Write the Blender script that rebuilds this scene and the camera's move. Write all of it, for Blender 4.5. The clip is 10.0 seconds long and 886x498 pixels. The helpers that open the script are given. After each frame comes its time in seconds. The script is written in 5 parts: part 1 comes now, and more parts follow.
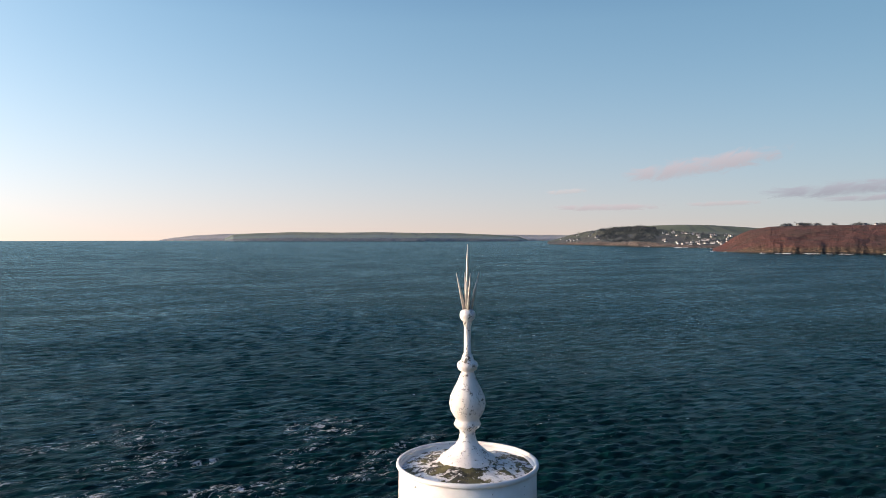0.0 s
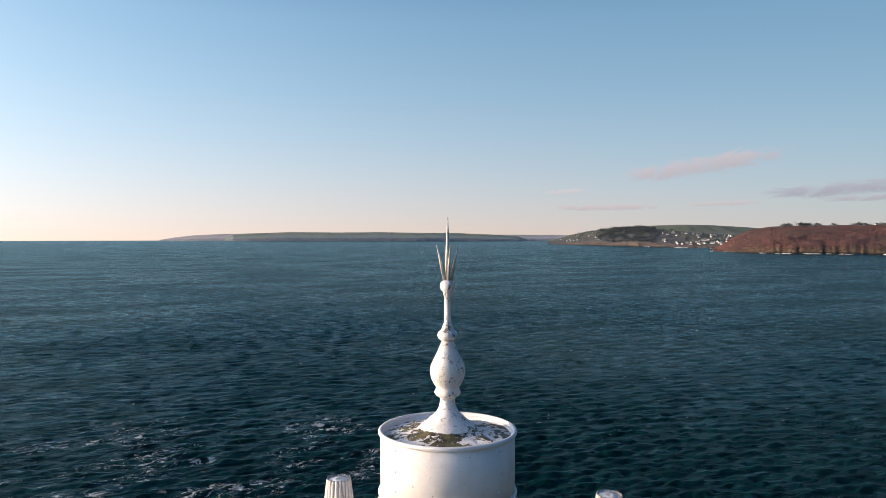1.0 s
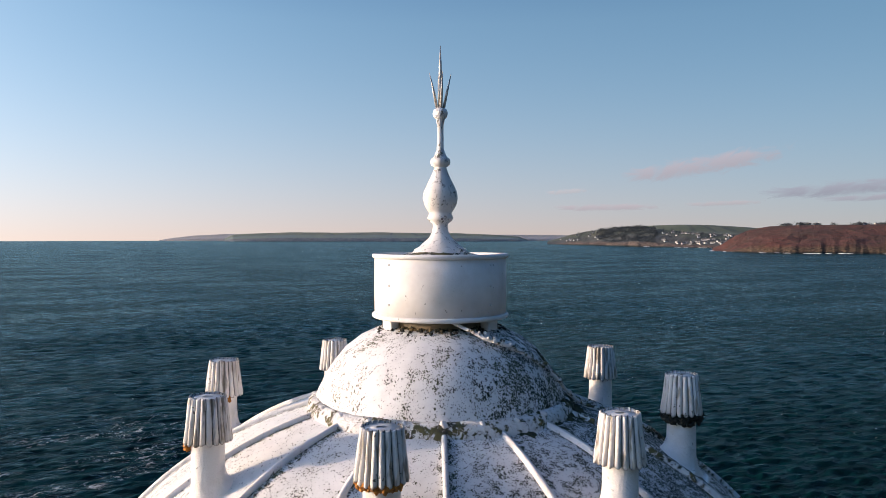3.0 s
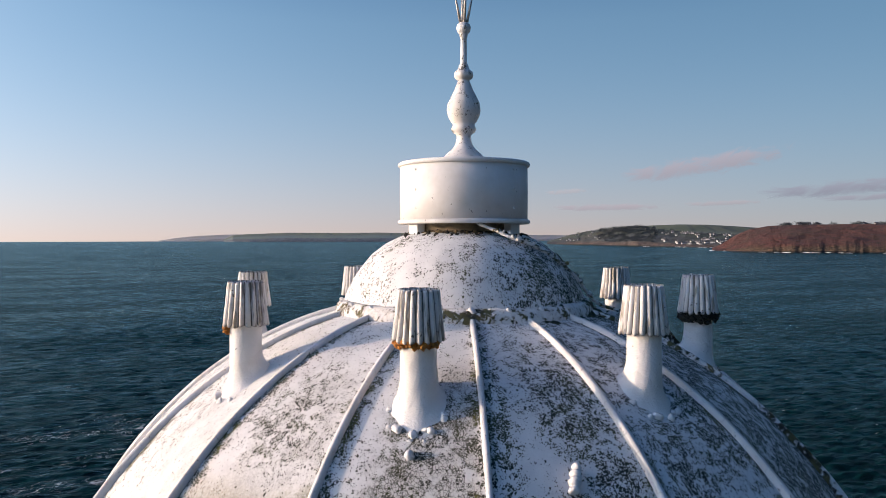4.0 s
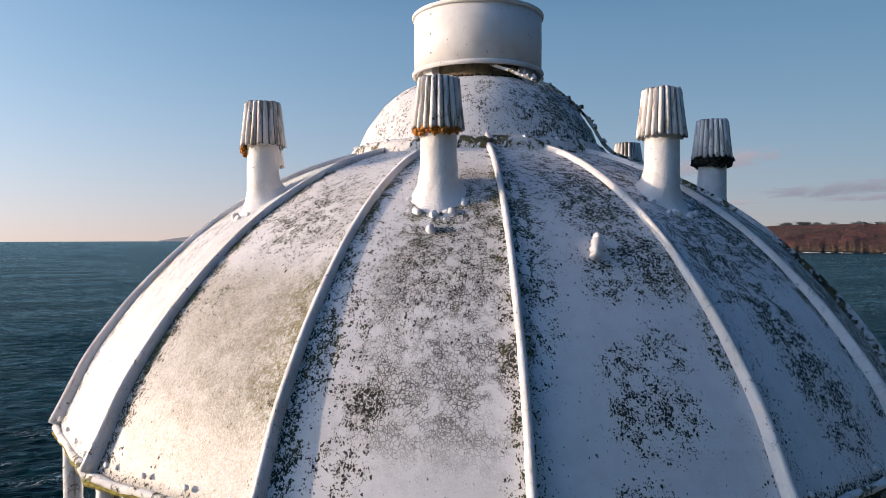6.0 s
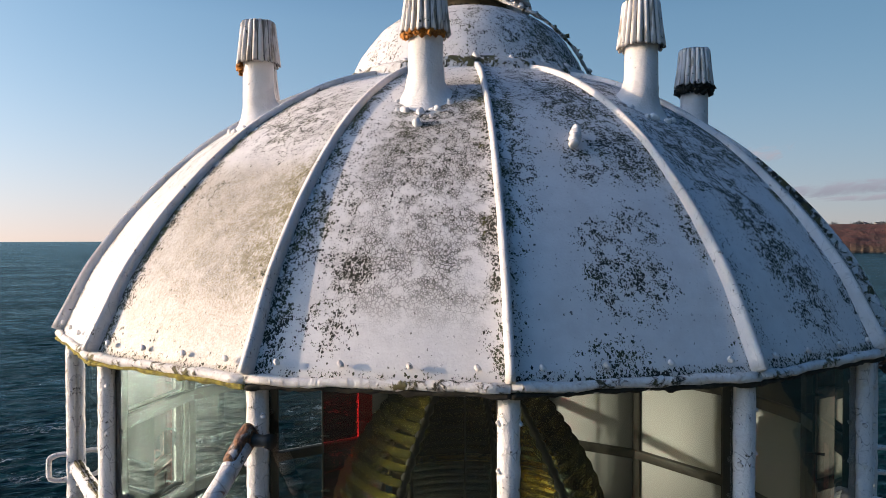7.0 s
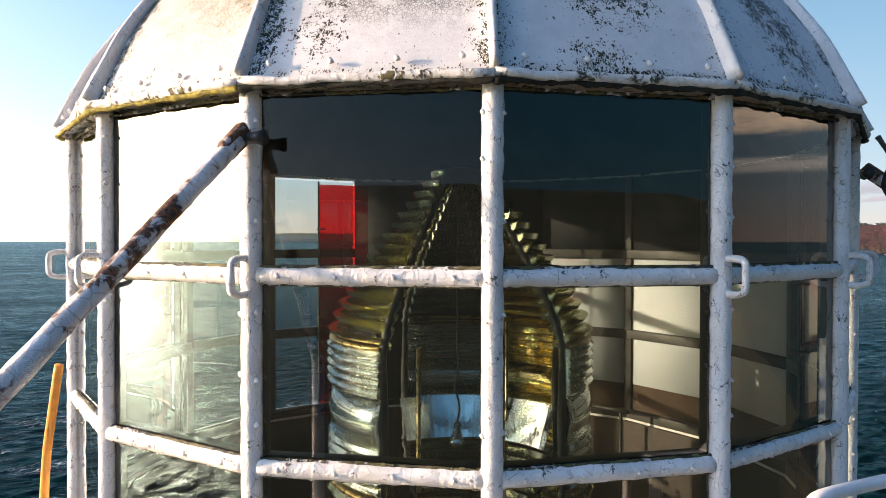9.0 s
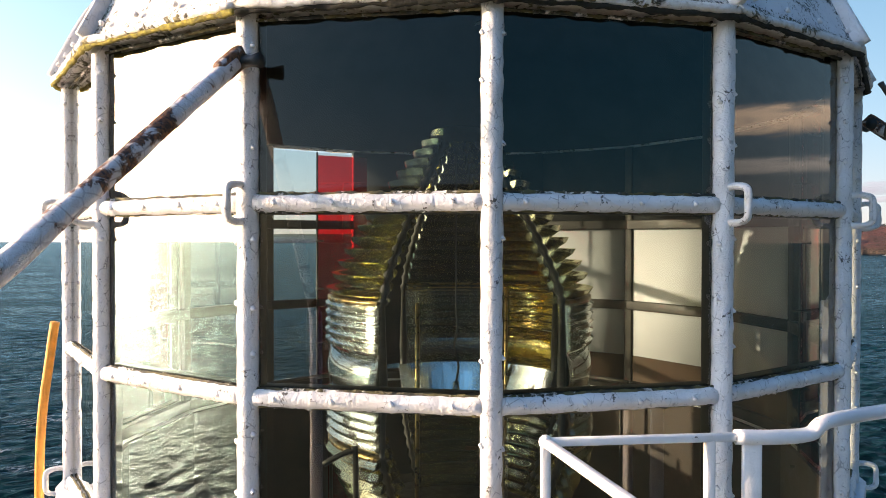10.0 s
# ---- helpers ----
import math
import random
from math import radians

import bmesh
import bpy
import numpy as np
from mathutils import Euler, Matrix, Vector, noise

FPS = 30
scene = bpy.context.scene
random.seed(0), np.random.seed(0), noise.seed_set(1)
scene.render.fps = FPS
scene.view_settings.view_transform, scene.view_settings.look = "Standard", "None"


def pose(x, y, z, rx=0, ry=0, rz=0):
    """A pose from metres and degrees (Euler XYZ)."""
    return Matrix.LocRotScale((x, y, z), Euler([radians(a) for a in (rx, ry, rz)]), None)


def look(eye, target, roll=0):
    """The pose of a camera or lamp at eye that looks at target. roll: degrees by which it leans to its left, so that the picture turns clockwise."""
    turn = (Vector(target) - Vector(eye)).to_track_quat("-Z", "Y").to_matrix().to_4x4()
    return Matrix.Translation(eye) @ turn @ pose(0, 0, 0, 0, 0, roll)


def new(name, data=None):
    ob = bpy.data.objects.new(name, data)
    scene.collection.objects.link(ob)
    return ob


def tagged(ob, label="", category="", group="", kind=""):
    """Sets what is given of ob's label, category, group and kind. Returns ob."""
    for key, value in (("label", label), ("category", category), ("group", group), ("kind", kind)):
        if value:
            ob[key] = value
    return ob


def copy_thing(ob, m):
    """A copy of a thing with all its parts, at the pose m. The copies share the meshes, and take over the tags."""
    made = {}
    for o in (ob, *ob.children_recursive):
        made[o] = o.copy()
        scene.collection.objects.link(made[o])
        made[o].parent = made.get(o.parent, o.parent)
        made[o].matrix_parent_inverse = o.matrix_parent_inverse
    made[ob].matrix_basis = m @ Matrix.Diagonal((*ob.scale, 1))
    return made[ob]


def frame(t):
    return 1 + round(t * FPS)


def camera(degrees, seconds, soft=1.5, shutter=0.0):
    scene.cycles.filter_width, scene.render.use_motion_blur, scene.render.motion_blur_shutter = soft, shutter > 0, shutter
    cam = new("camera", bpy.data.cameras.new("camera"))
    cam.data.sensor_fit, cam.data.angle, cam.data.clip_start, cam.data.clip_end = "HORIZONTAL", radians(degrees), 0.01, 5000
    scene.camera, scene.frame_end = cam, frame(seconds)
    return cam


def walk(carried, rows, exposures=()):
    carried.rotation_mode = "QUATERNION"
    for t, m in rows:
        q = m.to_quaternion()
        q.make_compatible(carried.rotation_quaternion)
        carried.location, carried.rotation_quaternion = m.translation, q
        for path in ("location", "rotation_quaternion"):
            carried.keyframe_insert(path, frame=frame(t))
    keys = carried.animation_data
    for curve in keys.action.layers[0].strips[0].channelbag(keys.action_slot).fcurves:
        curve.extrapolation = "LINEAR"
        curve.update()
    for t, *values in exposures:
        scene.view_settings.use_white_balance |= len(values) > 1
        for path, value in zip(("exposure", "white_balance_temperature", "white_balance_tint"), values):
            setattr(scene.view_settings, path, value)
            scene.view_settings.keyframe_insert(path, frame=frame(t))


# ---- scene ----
cam = camera(62.91, 10.0, soft=0.5)
EYES = [
    (0.0, -0.115, -3.403, 33.948, 0.01, -0.98, -0.01), (0.5, -0.075, -3.418, 33.907, 0.01, -0.97, 0.01),
    (1.0, -0.022, -3.495, 33.817, 0.01, -0.98, -0.02), (1.5, 0.025, -3.567, 33.659, 0.01, -0.97, 0.01),
    (2.0, 0.046, -3.578, 33.434, 0.00, -0.97, -0.03), (3.5, -0.038, -3.578, 32.743, -0.01, -0.95, 0.05),
    (4.0, -0.108, -3.706, 32.516, -0.02, -0.94, 0.09), (4.5, -0.153, -3.764, 32.309, -0.02, -0.96, 0.03),
    (5.0, -0.173, -3.730, 32.104, -0.03, -0.94, 0.04), (5.5, -0.189, -3.698, 31.928, -0.03, -0.93, 0.05),
    (7.0, -0.130, -3.844, 31.395, 0.01, -0.91, 0.06), (7.5, -0.105, -3.884, 31.160, 0.00, -0.94, 0.09),
    (8.0, -0.090, -3.913, 30.941, 0.04, -0.93, 0.02), (8.5, -0.093, -3.926, 30.735, -0.01, -0.97, -0.02),
    (9.0, -0.091, -3.929, 30.534, 0.02, -0.85, -0.06), (9.5, -0.075, -3.929, 30.380, 0.05, -0.94, -0.06),
    (10.0, -0.089, -3.905, 30.315, -0.03, -0.78, -0.10)]
walk(cam, [(t, pose(x, y, z, 90 + p, r, w)) for t, x, y, z, w, p, r in EYES], [(0.0, 1.08, 7550, 9), (2.0, 1.03, 7450, 9), (3.5, 0.77, 7050, 11), (5.5, 0.65, 6950, 11), (7.0, 0.80, 7200, 10), (7.5, 0.98, 7350, 10), (8.5, 1.34, 7750, 11), (9.0, 1.60, 7900, 12), (10.0, 1.76, 8000, 12)])

# ---- light ----
SUN_AZ, SUN_EL = 268.0, 9.5  # compass bearing from +y, elevation
SEA = 8.0
world = bpy.data.worlds.new("sky")
scene.world = world
world.use_nodes = True
wn = world.node_tree
sky = wn.nodes.new("ShaderNodeTexSky")
sky.sky_type = 'NISHITA'
sky.sun_disc = False
sky.sun_elevation, sky.sun_rotation = radians(SUN_EL), radians(SUN_AZ)
sky.altitude, sky.air_density, sky.dust_density, sky.ozone_density = 30, 1.0, 1.0, 1.8
back = wn.nodes["Background"]
back.inputs["Strength"].default_value = 0.15
# sea haze: near the horizon the sky keeps the tone that it has some degrees higher
place = wn.nodes.new("ShaderNodeTexCoord")
lift = wn.nodes.new("ShaderNodeVectorMath")
lift.operation = 'MULTIPLY_ADD'
lift.inputs[1].default_value, lift.inputs[2].default_value = (1.0, 1.0, 0.86), (0.0, 0.0, 0.14)
wn.links.new(place.outputs["Generated"], lift.inputs[0])
wn.links.new(lift.outputs[0], sky.inputs["Vector"])
soft = wn.nodes.new("ShaderNodeHueSaturation")
soft.inputs["Saturation"].default_value = 1.2
wn.links.new(sky.outputs["Color"], soft.inputs["Color"])
# the bright band of haze over the sea, warmest below the sun
dirn = wn.nodes.new("ShaderNodeSeparateXYZ")
wn.links.new(place.outputs["Generated"], dirn.inputs[0])


def wcalc(op, a, b):
    n = wn.nodes.new("ShaderNodeMath")
    n.operation = op
    for k, v in ((0, a), (1, b)):
        if isinstance(v, (int, float)):
            n.inputs[k].default_value = v
        else:
            wn.links.new(v, n.inputs[k])
    return n.outputs[0]


def wtint(color, amount, under):
    n = wn.nodes.new("ShaderNodeMix")
    n.data_type, n.blend_type, n.clamp_result = 'RGBA', 'ADD', False
    n.inputs[7].default_value = (*color, 1.0)
    wn.links.new(amount, n.inputs[0])
    wn.links.new(under, n.inputs[6])
    n.clamp_factor = False
    return n.outputs[2]


low = wcalc('SUBTRACT', 1.0, wcalc('MAXIMUM', dirn.outputs[2], 0.0))
sunward = wcalc('SUBTRACT', 0.5, wcalc('MULTIPLY', dirn.outputs[0], 0.5))
fade = wcalc('ADD', wcalc('MULTIPLY', wcalc('POWER', sunward, 0.42), 1.16), 0.18)
fade = wcalc('MULTIPLY', fade, wcalc('ADD', wcalc('MULTIPLY', dirn.outputs[1], 0.32), 0.68))
fade = wcalc('MULTIPLY', fade, wcalc('SUBTRACT', 1.0, wcalc('MULTIPLY', wcalc('POWER', low, 11.0), 0.45)))
dim = wn.nodes.new("ShaderNodeVectorMath")
dim.operation = 'SCALE'
wn.links.new(soft.outputs["Color"], dim.inputs[0])
wn.links.new(fade, dim.inputs["Scale"])
ahead = wcalc('ADD', wcalc('MULTIPLY', dirn.outputs[1], 0.45), 0.55)
veil = wcalc('MULTIPLY', wcalc('MULTIPLY', wcalc('POWER', low, 10.0), ahead), wcalc('ADD', wcalc('MULTIPLY', sunward, 0.70), 0.80))
glare = wcalc('MULTIPLY', wcalc('POWER', low, 5.5), wcalc('MULTIPLY', wcalc('POWER', sunward, 2.2), 1.1))


def wtone(color, amount, under):
    n = wn.nodes.new("ShaderNodeMix")
    n.data_type, n.blend_type = 'RGBA', 'MULTIPLY'
    n.inputs[7].default_value = (*color, 1.0)
    wn.links.new(amount, n.inputs[0])
    wn.links.new(under, n.inputs[6])
    return n.outputs[2]


def wramp(value, start, slope):
    return wcalc('MINIMUM', wcalc('MAXIMUM', wcalc('MULTIPLY', wcalc('SUBTRACT', value, start), slope), 0.0), 1.0)


# deeper blue towards the zenith; behind, dusky low sky under an added fill glow
deep = wtone((0.26, 0.46, 0.74), wramp(dirn.outputs[2], 0.28, 3.4), dim.outputs[0])
behind = wramp(dirn.outputs[1], 0.30, -1.4)
deep = wtone((0.17, 0.58, 0.70), wcalc('MULTIPLY', behind, wramp(dirn.outputs[2], 0.48, -4.0)), deep)
sky_fill = wcalc('MULTIPLY', wcalc('MULTIPLY', behind, wramp(dirn.outputs[0], 0.75, -0.9)), wcalc('MULTIPLY', wramp(dirn.outputs[2], 0.30, 4.0), wramp(dirn.outputs[2], 0.90, -3.0)))
deep = wtone((9.6, 9.2, 8.2), sky_fill, deep)
tone = wtint((1.0, 0.38, 0.28), veil, deep)
tone = wtint((1.0, 0.46, 0.34), glare, tone)
# the bright sky round the sun itself
toward = wn.nodes.new("ShaderNodeVectorMath")
toward.operation = 'DOT_PRODUCT'
wn.links.new(place.outputs["Generated"], toward.inputs[0])
toward.inputs[1].default_value = (math.sin(radians(SUN_AZ)) * math.cos(radians(SUN_EL)), math.cos(radians(SUN_AZ)) * math.cos(radians(SUN_EL)), math.sin(radians(SUN_EL)))
halo = wcalc('POWER', wcalc('MAXIMUM', toward.outputs["Value"], 0.0), 80.0)
tone = wtint((85.0, 66.0, 50.0), halo, tone)
aureole = wcalc('POWER', wcalc('MAXIMUM', toward.outputs["Value"], 0.0), 7.0)
tone = wtint((9.0, 7.2, 5.8), aureole, tone)
wn.links.new(tone, back.inputs["Color"])
sun_data = bpy.data.lights.new("sun", 'SUN')
sun_data.energy, sun_data.angle, sun_data.color = 2.4, radians(0.6), (1.0, 0.80, 0.67)
sun = new("sun", sun_data)
sun_way = Vector((math.sin(radians(SUN_AZ)) * math.cos(radians(SUN_EL)), math.cos(radians(SUN_AZ)) * math.cos(radians(SUN_EL)), math.sin(radians(SUN_EL))))
sun.matrix_world = look(sun_way * 100, (0, 0, 0))


# ---- material helpers ----
def material(name):
    m = bpy.data.materials.new(name)
    m.use_nodes = True
    m.node_tree.nodes.clear()
    return m, m.node_tree


def feed(t, n, ins):
    for key, v in ins.items():
        s = n.inputs[key]
        if isinstance(v, bpy.types.NodeSocket):
            t.links.new(v, s)
        else:
            s.default_value = v
    return n


def noise_tex(t, vec, scale, detail=3.0, rough=0.55, warp=0.0):
    n = t.nodes.new("ShaderNodeTexNoise")
    feed(t, n, {"Vector": vec, "Scale": scale, "Detail": detail, "Roughness": rough, "Distortion": warp})
    return n.outputs["Fac"]


def cracks_tex(t, vec, scale):
    n = t.nodes.new("ShaderNodeTexVoronoi")
    n.feature = 'DISTANCE_TO_EDGE'
    feed(t, n, {"Vector": vec, "Scale": scale})
    return n.outputs["Distance"]


def step(t, v, lo, hi, a=0.0, b=1.0):
    n = t.nodes.new("ShaderNodeMapRange")
    n.interpolation_type = 'SMOOTHSTEP'
    feed(t, n, {"Value": v, "From Min": lo, "From Max": hi, "To Min": a, "To Max": b})
    return n.outputs["Result"]


def calc(t, op, a, b=0.0):
    n = t.nodes.new("ShaderNodeMath")
    n.operation = op
    feed(t, n, {0: a, 1: b})
    return n.outputs[0]


def blend(t, fac, a, b):
    n = t.nodes.new("ShaderNodeMix")
    n.data_type = 'RGBA'
    feed(t, n, {0: fac, 6: a, 7: b})
    return n.outputs[2]


def relief(t, height, distance, strength=1.0, normal=None):
    n = t.nodes.new("ShaderNodeBump")
    feed(t, n, {"Height": height, "Distance": distance, "Strength": strength})
    if normal:
        t.links.new(normal, n.inputs["Normal"])
    return n.outputs["Normal"]


def coords(t, which="Object", spread=True):
    """Object or UV coordinates, moved apart from object to object by its random number."""
    c = t.nodes.new("ShaderNodeTexCoord").outputs[which]
    if not spread:
        return c
    r = t.nodes.new("ShaderNodeObjectInfo").outputs["Random"]
    n = t.nodes.new("ShaderNodeVectorMath")
    n.operation = 'ADD'
    k = t.nodes.new("ShaderNodeCombineXYZ")
    feed(t, k, {0: calc(t, 'MULTIPLY', r, 37.0), 1: calc(t, 'MULTIPLY', r, 91.0), 2: calc(t, 'MULTIPLY', r, 53.0)})
    feed(t, n, {0: c, 1: k.outputs[0]})
    return n.outputs[0]


def stretch(t, vec, sx, sy, sz):
    n = t.nodes.new("ShaderNodeVectorMath")
    n.operation = 'MULTIPLY'
    feed(t, n, {0: vec, 1: (sx, sy, sz)})
    return n.outputs[0]


def stretch_color(t, color, k):
    return stretch(t, color, k, k, k)


def axes(t, vec):
    n = t.nodes.new("ShaderNodeSeparateXYZ")
    t.links.new(vec, n.inputs[0])
    return n.outputs


def surface(t, color, rough=0.5, normal=None, metallic=0.0, extra=None):
    p = t.nodes.new("ShaderNodeBsdfPrincipled")
    feed(t, p, {"Base Color": color, "Roughness": rough, "Metallic": metallic})
    if normal:
        t.links.new(normal, p.inputs["Normal"])
    if extra:
        feed(t, p, extra)
    o = t.nodes.new("ShaderNodeOutputMaterial")
    t.links.new(p.outputs[0], o.inputs["Surface"])
    return p


def rgb(r, g, b):
    return (r, g, b, 1.0)


DIRT = rgb(0.013, 0.014, 0.008)
MOSS = rgb(0.048, 0.056, 0.010)


def flecks(t, vec, scale, share, size):
    """Separate ragged flecks: a share of the cells of a net holds one, each of its own size."""
    vo = t.nodes.new("ShaderNodeTexVoronoi")
    feed(t, vo, {"Vector": vec, "Scale": scale})
    pick = axes(t, vo.outputs["Color"])
    reach = step(t, pick[1], 0.0, 1.0, size * 0.55, size)
    spot = step(t, calc(t, 'SUBTRACT', vo.outputs["Distance"], reach), 0.05, -0.03)
    return calc(t, 'MULTIPLY', spot, step(t, calc(t, 'SUBTRACT', share, pick[0]), -0.02, 0.03))


def patch_sum(t, uv, wob, patches):
    """Growth in ragged ovals on a plate: (across, up, half width, half height, amount) each."""
    total = None
    for u, v, ru, rv, amount in patches:
        du = calc(t, 'DIVIDE', calc(t, 'SUBTRACT', uv[0], u), ru)
        dv = calc(t, 'DIVIDE', calc(t, 'SUBTRACT', uv[1], v), rv)
        d = calc(t, 'ADD', calc(t, 'ADD', calc(t, 'MULTIPLY', du, du), calc(t, 'MULTIPLY', dv, dv)), wob)
        k = step(t, d, 2.3, 0.0, 0.0, amount)
        total = k if total is None else calc(t, 'MAXIMUM', total, k)
    return total


def roof_paint(name, patches=(), even=0.12, edge_l=0.5, edge_r=0.2, top=0.3, foot=0.4, cracks=0.0, lichen=0.0, tone=1.0, side=0.0, moss=0.5, clump=3.2):
    """Thick old white paint on the dome plates: clumps of dark lichen flecks, crazing, an ochre bloom, growth along the ribs."""
    m, t = material(name)
    v = coords(t)
    uv = axes(t, coords(t, "UV", False))
    big = noise_tex(t, v, clump, 3.0, 0.6)
    mid = noise_tex(t, v, 11.0, 4.0, 0.65)
    knot = noise_tex(t, v, 27.0, 3.0, 0.6, 0.5)
    run = stretch(t, v, 1.1, 1.1, 0.72)
    fine = noise_tex(t, run, 135.0, 3.0, 0.60, 0.6)
    small = noise_tex(t, run, 340.0, 2.0, 0.6, 0.5)
    tiny = noise_tex(t, v, 150.0, 2.0, 0.5)
    wob = calc(t, 'MULTIPLY', calc(t, 'SUBTRACT', calc(t, 'ADD', calc(t, 'MULTIPLY', mid, 0.6), calc(t, 'MULTIPLY', big, 0.6)), 0.6), 4.5)
    # how much grows here: loose clumps, ragged patches, more along the ribs, the foot and the top
    left = step(t, calc(t, 'ADD', uv[0], calc(t, 'MULTIPLY', calc(t, 'SUBTRACT', mid, 0.5), 0.16)), 0.20, 0.0, 0.0, edge_l)
    right = step(t, calc(t, 'ADD', uv[0], calc(t, 'MULTIPLY', calc(t, 'SUBTRACT', mid, 0.5), 0.16)), 0.87, 1.0, 0.0, edge_r)
    low = step(t, calc(t, 'ADD', uv[1], calc(t, 'MULTIPLY', calc(t, 'SUBTRACT', knot, 0.5), 0.05)), 0.045, 0.012, 0.0, foot)
    high = step(t, calc(t, 'ADD', uv[1], calc(t, 'MULTIPLY', calc(t, 'SUBTRACT', big, 0.5), 0.3)), 0.42, 0.85, 0.0, top)
    loose = step(t, big, 0.36, 0.66, 0.3 * even, even)
    zone = calc(t, 'ADD', calc(t, 'MAXIMUM', calc(t, 'MAXIMUM', left, right), low), calc(t, 'ADD', high, loose))
    if patches:
        zone = calc(t, 'MAXIMUM', zone, calc(t, 'ADD', calc(t, 'MULTIPLY', zone, 0.4), patch_sum(t, uv, wob, patches)))
    # lichen thickens towards +x, and so deepens the side turned from the sun
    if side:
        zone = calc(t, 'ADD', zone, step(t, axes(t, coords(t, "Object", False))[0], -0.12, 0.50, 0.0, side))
    # flecks stand in knots, with bare paint between
    dense = calc(t, 'MULTIPLY', zone, calc(t, 'ADD', step(t, knot, 0.38, 0.60, 0.35, 1.1), step(t, mid, 0.42, 0.60, -0.12, 0.22)))
    cut = step(t, calc(t, 'POWER', calc(t, 'MAXIMUM', dense, 0.0), 0.62), 0.05, 1.05, 0.745, 0.455)
    dots = step(t, calc(t, 'SUBTRACT', fine, calc(t, 'ADD', cut, 0.025)), 0.002, 0.014)
    torn = t.nodes.new("ShaderNodeVectorMath")
    torn.operation = 'MULTIPLY_ADD'
    tear = t.nodes.new("ShaderNodeTexNoise")
    feed(t, tear, {"Vector": v, "Scale": 170.0, "Detail": 2.0})
    feed(t, torn, {0: tear.outputs["Color"], 1: (0.010, 0.010, 0.010), 2: run})
    loose_specks = calc(t, 'MULTIPLY', step(t, dense, 0.02, 1.0), 0.9)
    dots = calc(t, 'MAXIMUM', dots, flecks(t, torn.outputs[0], 92.0, loose_specks, 0.42))
    dots = calc(t, 'MAXIMUM', dots, flecks(t, torn.outputs[0], 165.0, calc(t, 'ADD', calc(t, 'MULTIPLY', loose_specks, 0.8), 0.02), 0.40))
    base = blend(t, step(t, mid, 0.35, 0.7), rgb(0.75 * tone, 0.735 * tone, 0.72 * tone), rgb(0.67 * tone, 0.65 * tone, 0.635 * tone))
    base = blend(t, step(t, big, 0.45, 0.75, 0.0, 0.25), base, rgb(0.63, 0.61, 0.585))
    # a thin film of algae between the flecks
    film = calc(t, 'MULTIPLY', step(t, dense, 0.30, 1.1, 0.0, 0.24), step(t, knot, 0.40, 0.62))
    base = blend(t, film, base, rgb(0.22, 0.20, 0.085))
    if lichen:
        bloom = calc(t, 'MULTIPLY', step(t, calc(t, 'ADD', uv[1], calc(t, 'MULTIPLY', mid, 0.10)), 0.60, 0.52), step(t, calc(t, 'ADD', mid, calc(t, 'MULTIPLY', big, 0.5)), 0.42, 0.85, 0.70, 1.0))
        fade = calc(t, 'MULTIPLY', step(t, uv[1], 0.02, 0.30, 0.65, 1.0), step(t, uv[0], 0.0, 0.5, 0.80, 1.0))
        grain = calc(t, 'MULTIPLY', step(t, small, 0.40, 0.60, 0.40, 1.0), step(t, fine, 0.34, 0.62, 0.5, 1.0))
        base = blend(t, calc(t, 'MULTIPLY', calc(t, 'MULTIPLY', calc(t, 'MULTIPLY', bloom, grain), fade), lichen), base, rgb(0.225, 0.165, 0.050))
        strip = calc(t, 'MULTIPLY', step(t, calc(t, 'ADD', uv[0], calc(t, 'MULTIPLY', mid, 0.25)), 0.78, 1.05), step(t, calc(t, 'ADD', calc(t, 'MULTIPLY', knot, 0.5), calc(t, 'MULTIPLY', fine, 0.5)), 0.43, 0.56))
        strip = calc(t, 'MULTIPLY', strip, calc(t, 'MULTIPLY', step(t, uv[1], 0.56, 0.48), step(t, uv[1], 0.10, 0.30)))
        base = blend(t, calc(t, 'MULTIPLY', strip, lichen * 0.8), base, rgb(0.20, 0.165, 0.045))
    h = calc(t, 'ADD', calc(t, 'MULTIPLY', mid, 0.6), calc(t, 'MULTIPLY', tiny, 0.18))
    if cracks:
        area = calc(t, 'MULTIPLY', step(t, calc(t, 'ADD', calc(t, 'MULTIPLY', big, 0.45), calc(t, 'MULTIPLY', mid, 0.55)), 0.36, 0.56), calc(t, 'MULTIPLY', step(t, uv[1], 0.08, 0.24), step(t, uv[1], 0.84, 0.70)))
        area = calc(t, 'MULTIPLY', area, calc(t, 'MULTIPLY', step(t, uv[0], 0.16, 0.42), step(t, uv[0], 1.0, 0.93)))
        bend = t.nodes.new("ShaderNodeVectorMath")
        bend.operation = 'MULTIPLY_ADD'
        warp = t.nodes.new("ShaderNodeTexNoise")
        feed(t, warp, {"Vector": v, "Scale": 60.0, "Detail": 2.0})
        feed(t, bend, {0: warp.outputs["Color"], 1: (0.006, 0.006, 0.006), 2: v})
        net = stretch(t, bend.outputs[0], 1.0, 0.8, 0.72)
        lines = step(t, cracks_tex(t, net, 150.0), 0.115, 0.055)
        wide = step(t, cracks_tex(t, net, 84.0), 0.075, 0.035)
        lines = calc(t, 'MAXIMUM', calc(t, 'MULTIPLY', lines, step(t, knot, 0.44, 0.54)), calc(t, 'MULTIPLY', wide, step(t, mid, 0.40, 0.55)))
        base = blend(t, calc(t, 'MULTIPLY', calc(t, 'MULTIPLY', area, step(t, uv[1], 0.35, 0.65)), 0.20 * cracks), base, rgb(0.30, 0.29, 0.20))
